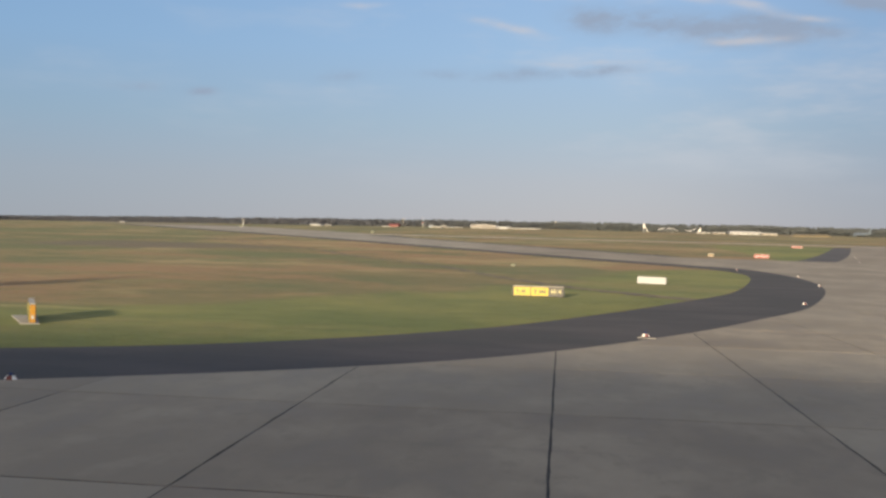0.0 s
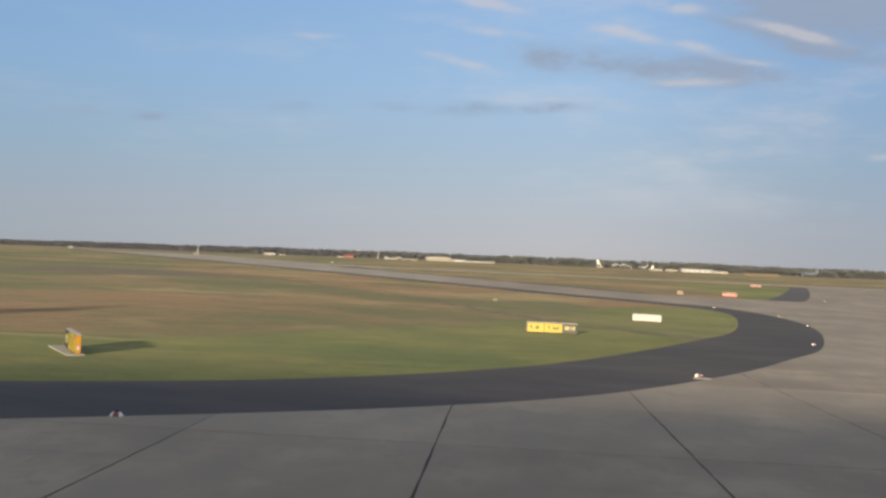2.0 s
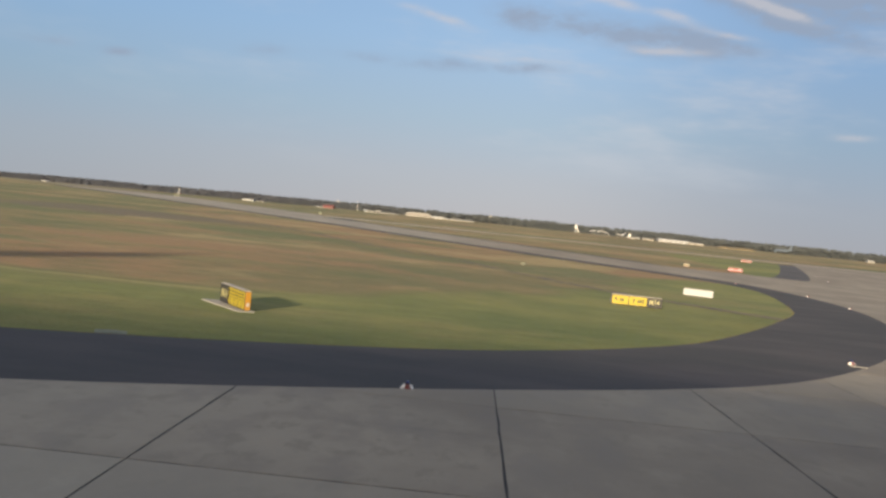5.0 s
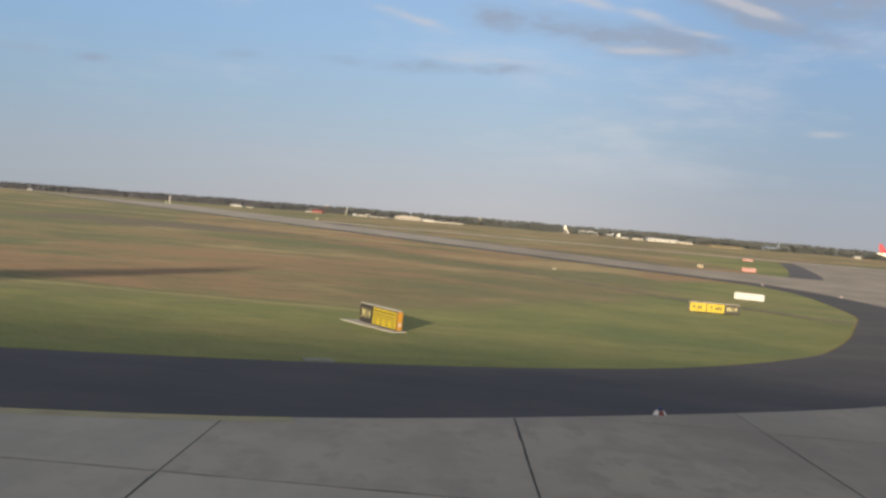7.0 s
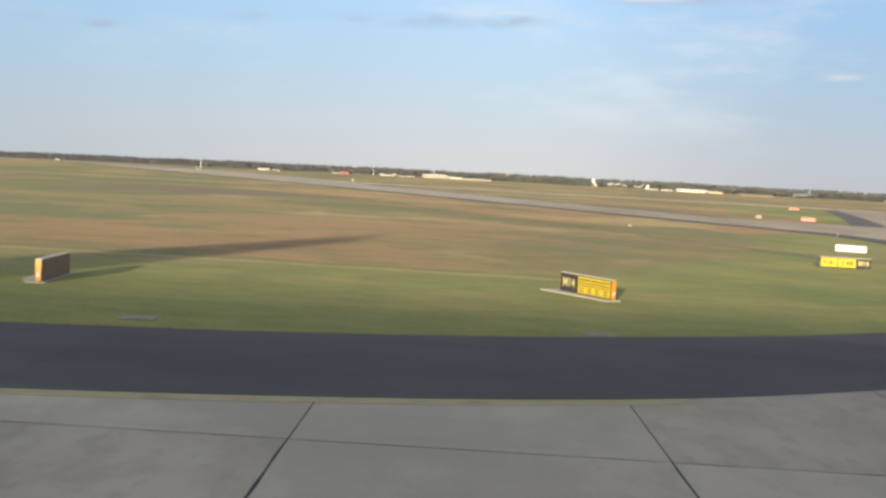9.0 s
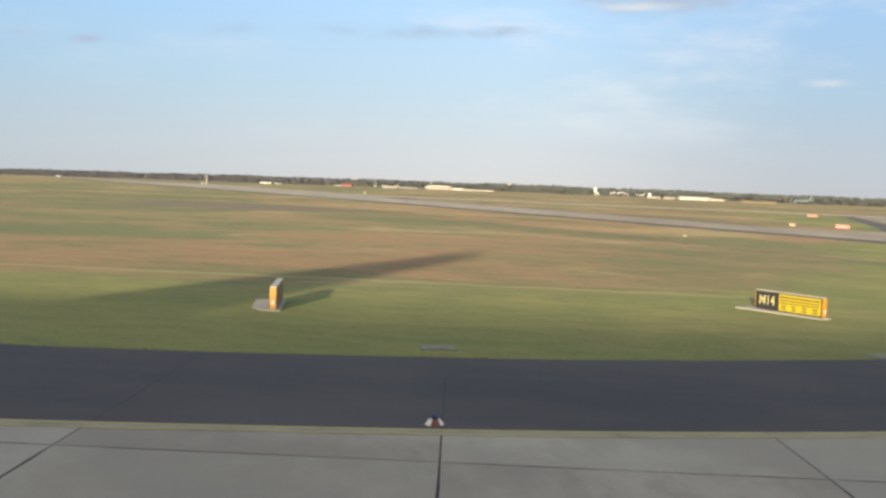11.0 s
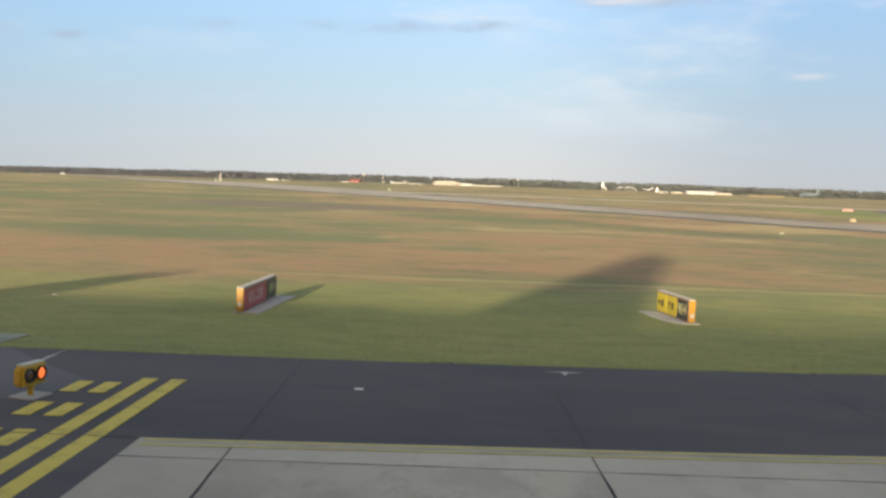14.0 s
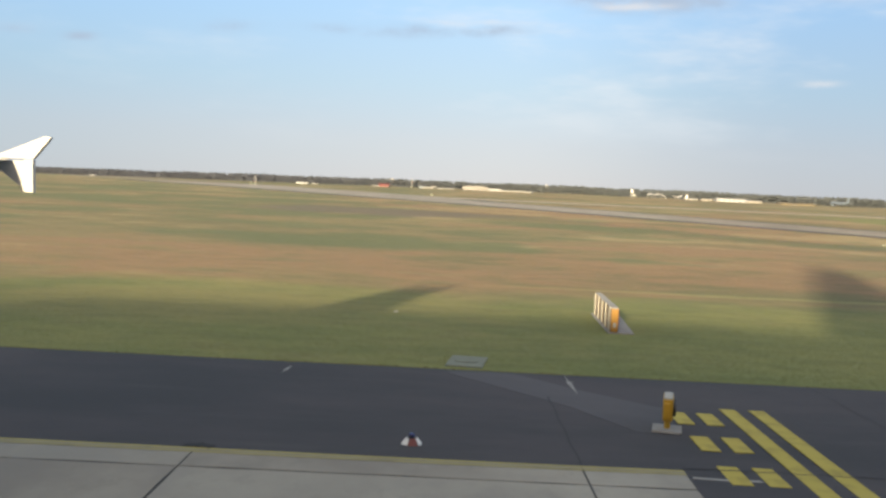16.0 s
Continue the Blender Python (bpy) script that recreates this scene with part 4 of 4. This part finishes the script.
# ------------------------------------------------------------ buildings far across the field
def shed(x, w, d, h, wall, roof, label, y=578.0, bays=6, ridge=0.35, arch=False):
    """A low hall: body, pitched or arched roof, a row of windows with sills, a door."""
    base = thing("building", pose(x, y, float(rise(x, y)) - 0.3), label, "building", "airport buildings")
    part("wall", box((w, d, h), (0, 0, 0), 0.05), wall, base)
    if arch:
        # vault whose rounded ends show towards the field
        rings = [[(px, yy, h - 0.05 + ridge * math.sin(math.acos(min(1.0, abs(2 * px / (w + 0.6))))) + dz) for yy, dz in ((-d / 2 - 0.4, 0.0), (d / 2 + 0.4, 0.0), (d / 2 + 0.4, -0.18), (-d / 2 - 0.4, -0.18))]
                 for px in np.linspace(-w / 2 - 0.3, w / 2 + 0.3, 17)]
        part("gable", loft([[(px, -d / 2 + 0.1, h - 0.1), (px, -d / 2 + 0.1, h - 0.1 + ridge * math.sin(math.acos(abs(2 * px / (w + 0.6))))), (px, -d / 2 + 0.3, h - 0.1)]
                            for px in np.linspace(-w / 2 + 0.1, w / 2 - 0.1, 13)]), wall, base)
    else:
        rings = [[(s * (w / 2 + 0.3), -d / 2 - 0.4, h), (s * (w / 2 + 0.3), 0, h + ridge), (s * (w / 2 + 0.3), d / 2 + 0.4, h), (s * (w / 2 + 0.3), 0, h - 0.05)] for s in (-1, 1)]
    part("roof", loft(rings), roof, base)
    for k in range(bays):
        x0 = -w / 2 + w * (k + 0.5) / bays
        window = part("window", box((w / bays * 0.5, 0.12, h * 0.20), (x0, -d / 2 - 0.04, h * 0.42), 0.02), GLASS_DARK, base)
        part("sill", box((w / bays * 0.55, 0.2, 0.05), (x0, -d / 2 - 0.1, h * 0.39)), GREY, window)
    return base


shed(-62.0, 15.5, 12, 1.7, FAR_BROWN, FAR_WHITE, "long pale hall with a low arched roof", bays=7, ridge=1.0, arch=True)
shed(-50.4, 7.6, 8, 1.45, FAR_WHITE, FAR_WHITE, "low white hall beside an arched one", bays=3, ridge=0.2)
shed(-38.3, 19.0, 8, 0.95, FAR_PALE, FAR_WHITE, "very low white shed in a long row", y=576.0, bays=7, ridge=0.15)
shed(-80.0, 10.4, 6, 0.75, FAR_PALE, FAR_PALE, "low pale shed before the woods", bays=3, ridge=0.15)
shed(-90.6, 6.4, 5, 1.05, FAR_PALE, FAR_PALE, "small pale block before the woods", bays=2, ridge=0.15)
shed(-87.5, 2.5, 4, 1.7, FAR_PALE, FAR_PALE, "small stepped pale block before the woods", y=582.0, bays=1, ridge=0.2)
shed(-94.8, 1.9, 3, 1.6, BLUE_GREY, ROOF_GREY, "small blue-grey hut before the woods", bays=1, ridge=0.2)
shed(-117.2, 6.0, 6, 1.25, CLAD_RED, CLAD_RED, "red fire station shed with a red roof", bays=3, ridge=1.0)
shed(-122.4, 4.2, 5, 0.8, FAR_PALE, FAR_WHITE, "low white shed beside a red one", bays=2, ridge=0.15)
shed(-166.5, 6.9, 6, 1.15, FAR_WHITE, FAR_WHITE, "small white shed on the far field", bays=2, ridge=0.2)
shed(-158.7, 4.3, 5, 0.75, FAR_PALE, FAR_PALE, "small pale shed on the far field", bays=1, ridge=0.15)
shed(-294.3, 3.0, 4, 0.8, FAR_WHITE, FAR_WHITE, "tiny white hut on the far field", bays=1, ridge=0.2)
shed(66.2, 7.4, 6, 1.1, FAR_PALE, FAR_PALE, "low pale hut beside the canopies", bays=2, ridge=0.25)
shed(75.2, 6.4, 6, 1.1, BEIGE, FAR_PALE, "small beige hut beside the white hall", bays=2, ridge=0.3)
shed(89.8, 17.6, 9, 1.75, FAR_WHITE, FAR_WHITE, "long white hall before the woods", bays=6, ridge=0.5)
shed(102.6, 9.4, 9, 1.2, BEIGE, FAR_PALE, "pale lean-to at the end of a hall", bays=3, ridge=0.5)
shed(206.0, 3.8, 4, 1.6, FAR_PALE, ROOF_GREY, "small white cabin on the far apron", y=580.0, bays=1)

# bank of bare earth beside the far taxiway
bm = bmesh.new()
rng = random.Random(8)
loft([[(111.0 + 2.3 * k, 560.0 + dy, float(rise(111.0 + 2.3 * k, 560.0 + dy)) - 0.1 + (dz * (0.9 + 0.35 * rng.random()) if 0 < k < 10 else 0.0)) for dy, dz in ((-9, 0.0), (-4, 0.9), (1, 1.35), (6, 0.7), (9, 0.0))]
      for k in range(11)], bm)
smooth(tagged(link("earth_bank", bm, EARTH), "low bank of bare brown earth", "earth bank", kind="structure"))


def lattice_mast(x, y, h, label, broad, paint):
    base = thing("mast", pose(x, y, float(rise(x, y)) - 0.2), label, "mast", "masts on the field")
    part("foot", box((1.5 * broad + 0.4, 1.4, 0.6), (0, 0, 0), 0.05), PAD_OLD, base)
    for sx in (-1, 1):
        for sy in (-1, 1):
            part("leg", loft([[(sx * w * broad + a, sy * w * broad + b, z) for a, b in ((-0.035, -0.035), (0.035, -0.035), (0.035, 0.035), (-0.035, 0.035))] for w, z in ((0.5, 0.7), (0.22, h))]), paint, base)
    for k in range(5):
        z, w = 0.9 + (h - 1.1) * k / 4, (0.5 - 0.28 * k / 4) * broad
        for side in (-1, 1):
            part("brace", box((2 * w, 0.05, 0.06), (0, side * w, z)), RED_BRIGHT if k in (1, 2) else paint, base)
    part("head", box((1.1 * broad, 0.4, 0.16), (0, 0, h), 0.02), paint, base)
    return base


lattice_mast(-163.9, 442.0, 4.0, "pale lattice mast with red braces on the far field", 0.45, GREY)
lattice_mast(-101.0, 585.0, 5.4, "thin grey lattice mast before the woods", 0.45, GREY)


def beacon_tower(x, y):
    base = thing("tower", pose(x, y, float(rise(x, y)) - 0.2), "white tower with a bulbous head before the woods", "tower")
    part("shaft", turned([(0.30, 0.0), (0.22, 2.2), (0.45, 2.6)], n=20), GREY, base)
    smooth(part("head", turned([(0.45, 2.6), (0.62, 2.8), (0.66, 4.4), (0.52, 4.9), (0.2, 5.1)], n=20), WHITE, base))
    part("stair", loft([[(0.7 + u * 1.6, -0.3, 0.2 + 2.3 * (1 - u)), (0.7 + u * 1.6, 0.3, 0.2 + 2.3 * (1 - u)), (0.7 + u * 1.6, 0.3, 0.9 + 2.3 * (1 - u)), (0.7 + u * 1.6, -0.3, 0.9 + 2.3 * (1 - u))] for u in (0.0, 1.0)]),
         WHITE, base, "white slanting stair")


beacon_tower(33.2, 590.0)


def canopy(x, y, w, rise_left, rise_right, h, label):
    """A bent white membrane roof on thin props: two wings that meet over the middle."""
    base = thing("canopy", pose(x, y, float(rise(x, y)) - 0.2), label, "canopy", "white canopies")
    rings = []
    for k in range(13):
        u = k / 12 * 2 - 1
        z = h + (rise_left if u < 0 else rise_right) * abs(u) ** 1.6
        depth = 2.2 - 0.9 * abs(u)
        rings.append([(w / 2 * u, -depth, z), (w / 2 * u, 0.0, z + 0.55 * (1 - 0.6 * abs(u))), (w / 2 * u, depth, z), (w / 2 * u, 0.0, z - 0.25)])
    part("membrane", loft(rings), WHITE, base)
    for sx in (-0.3, 0.3):
        part("prop", turned([(0.10, 0.0), (0.10, h + 0.2)], (sx * w, 0, 0), 10), GREY, base)


canopy(43.0, 584.0, 3.9, -0.3, 0.5, 2.3, "small white canopy before the woods")
canopy(47.6, 584.0, 4.2, -0.7, 0.2, 2.6, "white arched canopy bent to one side")
canopy(51.3, 584.0, 3.6, 0.9, -1.5, 1.9, "white arched canopy reaching down to the ground")
canopy(59.8, 584.0, 5.8, 0.9, 1.9, 1.3, "white winged canopy with raised tips")
beacon = thing("pylon_sign", pose(65.0, 584.0, float(rise(65, 584)) - 0.2), "slim white pylon beside the canopies", "pylon")
part("shaft", loft([[(-a + b, -0.3, z), (a + b, -0.3, z), (a + b, 0.3, z), (-a + b, 0.3, z)] for a, b, z in ((0.75, 0.0, 0.0), (0.6, 0.1, 1.6), (0.3, 0.3, 3.0))]), WHITE, beacon)
part("foot", box((2.0, 1.3, 0.4), (0, 0, 0), 0.05), PAD, beacon)
for x, label in ((-112.8, "white radar head on a thin post"), (-19.4, "small white radar head on a thin post")):
    tank = thing("radio_dish", pose(x, 583.0, float(rise(x, 583)) - 0.1), label, "radar")
    part("post", turned([(0.09, 0.0), (0.07, 4.6)], n=10), LENS_DARK, tank)
    part("head", box((1.7, 1.0, 0.6), (0, 0, 4.5), 0.2), FAR_PALE, tank)

# unseen hall added behind the taxiway; its shadow stands in for the airliner's own
hall = thing("shade_hall", pose(-35.0, -42.0, 0.0), "long plain hall added unseen to shade the taxiway", "building", "airport buildings")
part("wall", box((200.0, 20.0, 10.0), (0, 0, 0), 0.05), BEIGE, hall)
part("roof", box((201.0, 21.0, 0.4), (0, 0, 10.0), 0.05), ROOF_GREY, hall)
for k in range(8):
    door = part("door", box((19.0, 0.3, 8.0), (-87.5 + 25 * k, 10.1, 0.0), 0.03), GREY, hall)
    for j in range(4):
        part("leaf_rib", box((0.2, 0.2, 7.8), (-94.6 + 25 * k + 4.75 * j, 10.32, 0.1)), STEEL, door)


# ------------------------------------------------------------ woods
def skyline(bearing):
    return 0.01578 + 0.00505 * bearing - 0.01725 * bearing**2


def make_woods():
    """Trees row behind row along the edge of the field, each a cloud of small leaf clumps."""
    rng = np.random.default_rng(11)
    verts, faces = [], []
    bearing = -0.78
    while bearing < 0.66:
        away = 860.0 + 900.0 * float(np.clip((-bearing - 0.05) / 0.5, 0, 1)) ** 1.2
        for depth in (0.0, 14.0, 30.0):
            r = away + depth + rng.uniform(-5, 5)
            b = bearing + rng.uniform(-0.5, 0.5) * 3.2 / away
            x, y = -30 + r * math.sin(b), r * math.cos(b)
            low = float(rise(x, y))
            swell = 1 + 0.020 * math.sin(b * 41) + 0.016 * math.sin(b * 97 + 1) + 0.010 * math.sin(b * 260 + 2)
            tall = max(2.5, 4.1 + r * skyline(b) * swell + rng.normal(0, 0.12) - low - (0.0 if depth else 1.2))
            n = 110
            u = rng.random(n) ** 0.8
            spread = (2.1 + 0.14 * tall) * np.sqrt(np.clip(1.04 - u**2.2, 0.05, 1))
            a, q = rng.uniform(0, math.tau, n), np.sqrt(rng.random(n))
            c = np.stack([x + spread * q * np.cos(a), y + spread * q * np.sin(a), low + tall * 0.93 * u], -1)
            s = (0.45 + 0.045 * tall) * rng.uniform(0.6, 1.2, n)
            f = rng.normal(size=(2, n, 3))
            f *= (s / np.linalg.norm(f, axis=2))[..., None]
            k = len(verts)
            verts.extend(np.stack([c + f[0], c + f[1], c - f[0] * 0.9, c - f[1] * 1.1], 1).reshape(-1, 3).tolist())
            faces.extend((np.arange(4 * n).reshape(-1, 4) + k).tolist())
        bearing += 3.2 / away
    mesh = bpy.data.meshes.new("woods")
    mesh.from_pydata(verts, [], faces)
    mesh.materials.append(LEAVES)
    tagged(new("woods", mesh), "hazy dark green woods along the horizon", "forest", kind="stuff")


make_woods()


# ------------------------------------------------------------ grass
def tufts(name, count, spots, tall, wide, mat, label, seed):
    """Loose blades: each a narrow bent triangle. spots gives the places; tall and wide in metres."""
    rng = np.random.default_rng(seed)
    x, y = spots(rng, count)
    n = len(x)
    z = rise(x, y) - 0.02
    a = rng.uniform(0, math.tau, n)
    h = tall * rng.uniform(0.5, 1.25, n)
    w = wide * rng.uniform(0.6, 1.3, n)
    lean = rng.normal(0, 0.35, (2, n)) * h
    foot = np.stack([np.cos(a) * w, np.sin(a) * w, 0 * a], -1)
    centre = np.stack([x, y, z], -1)
    tip = centre + np.stack([lean[0], lean[1], h], -1)
    verts = np.stack([centre - foot, centre + foot, tip], 1).reshape(-1, 3)
    faces = np.arange(3 * n).reshape(-1, 3)
    mesh = bpy.data.meshes.new(name)
    mesh.from_pydata(verts.tolist(), [], faces.tolist())
    mesh.materials.append(mat)
    tagged(new(name, mesh), label, "grass", kind="stuff")


def verge_spots(rng, count):
    x = rng.uniform(-95, 12, count)
    low = np.interp(x, TURF_EDGE[:150, 0], TURF_EDGE[:150, 1])
    y = low + rng.exponential(9.0, count)
    # tongues of grass that creep over the asphalt
    creep = 0.10 + 0.10 * np.sin(x * 0.9) + 0.08 * np.sin(x * 2.3 + 1) + 0.07 * np.sin(x * 5.1 + 2)
    rim = rng.random(count) < 0.16
    y = np.where(rim, low - np.clip(creep, 0, 1) * rng.random(count) ** 0.7 + 0.15 * rng.random(count), y)
    return x, y


def fringe_spots(rng, count):
    """Along the rim of the turf, closely."""
    rim = TURF_EDGE[(TURF_EDGE[:, 0] > -95.0) & (TURF_EDGE[:, 1] < 90.0)]
    run = np.r_[0.0, np.cumsum(np.hypot(*np.diff(rim, axis=0).T))]
    at = rng.uniform(0, run[-1], count)
    x, y = np.interp(at, run, rim[:, 0]), np.interp(at, run, rim[:, 1])
    patch = 0.5 + 0.5 * np.sin(at * 0.37) * np.sin(at * 0.11 + 1) + 0.3 * np.sin(at * 1.9)
    keep = rng.random(count) < np.clip(patch, 0.12, 1)
    return (x + rng.normal(0, 0.07, count))[keep], (y + rng.normal(0, 0.09, count))[keep]


tufts("verge_fringe", 17000, fringe_spots, 0.05, 0.022, FRINGE, "dry brown grass fringe along the asphalt edge", 23)
tufts("verge_grass", 160000, verge_spots, 0.045, 0.013, BLADES, "short mown grass blades on the verge", 21)


# ------------------------------------------------------------ concrete slabs of the taxiway
def clipped(polygon, point, normal):
    """The part of a polygon on the inner side of a line."""
    out = []
    for a, b in zip(polygon, polygon[1:] + polygon[:1]):
        da, db = (np.dot(np.subtract(q, point), normal) for q in (a, b))
        if da >= 0:
            out.append(a)
        if da * db < 0:
            out.append(tuple(np.add(a, np.subtract(b, a) * (da / (da - db)))))
    return out


def chipped(polygon, rng):
    """Breaks the long sides of a slab into slightly uneven stretches."""
    out = []
    for a, b in zip(polygon, polygon[1:] + polygon[:1]):
        a, b = np.array(a), np.array(b)
        long = float(np.hypot(*(b - a)))
        out.append(tuple(a))
        if long > 4.5:
            inward = np.array([-(b - a)[1], (b - a)[0]]) / long
            for k in range(1, 11):
                out.append(tuple(a + (b - a) * (k + rng.uniform(-0.35, 0.35)) / 11 + inward * rng.choice((0.0, 0.004, 0.010, 0.016, 0.024)) * rng.uniform(0.5, 1.1)))
    return out


def make_slabs():
    rng = random.Random(17)
    edge = [tuple(p) for p in SLAB_EDGE if p[1] < 62.0]
    region = [(-112.0, -29.0), (42.0, -29.0), (42.0, 62.0)] + [(float(slab_edge(62.0)), 62.0)] + edge[::-1]
    bm = prism(region, -0.2, TOP - 0.007)
    bmesh.ops.triangulate(bm, faces=[f for f in bm.faces if len(f.verts) > 4])
    base = tagged(link("pavement", bm, SEALANT), "grey concrete taxiway slabs with dark sealed joints", "pavement", kind="structure")
    turn = radians(1.5)
    along, across = np.array([math.cos(turn), math.sin(turn)]), np.array([-math.sin(turn), math.cos(turn)])
    start = np.array([-24.1, 13.72])
    gap, seam = 0.015, 0.017

    def joint(i):
        """Distance of a cross joint along the taxiway; the slab beside the asphalt band is a little short."""
        return 5.96 * i - 0.055 * max(i, 0) + (0.35 if i == -5 else 0.0)

    for i in range(-15, 12):
        for j in range(-6, 7):
            corner = start + along * joint(i) + across * 7.7 * j
            cell = region
            for point, normal in ((corner + along * gap, along), (corner + along * (joint(i + 1) - joint(i) - gap), -along), (corner + across * seam, across), (corner + across * (7.7 - seam), -across)):
                if len(cell) > 2:
                    cell = clipped(cell, point, normal)
            if len(cell) < 3:
                continue
            area = 0.5 * abs(sum(a[0] * b[1] - b[0] * a[1] for a, b in zip(cell, cell[1:] + cell[:1])))
            if area < 0.05:
                continue
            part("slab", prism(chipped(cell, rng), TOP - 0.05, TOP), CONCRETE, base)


make_slabs()
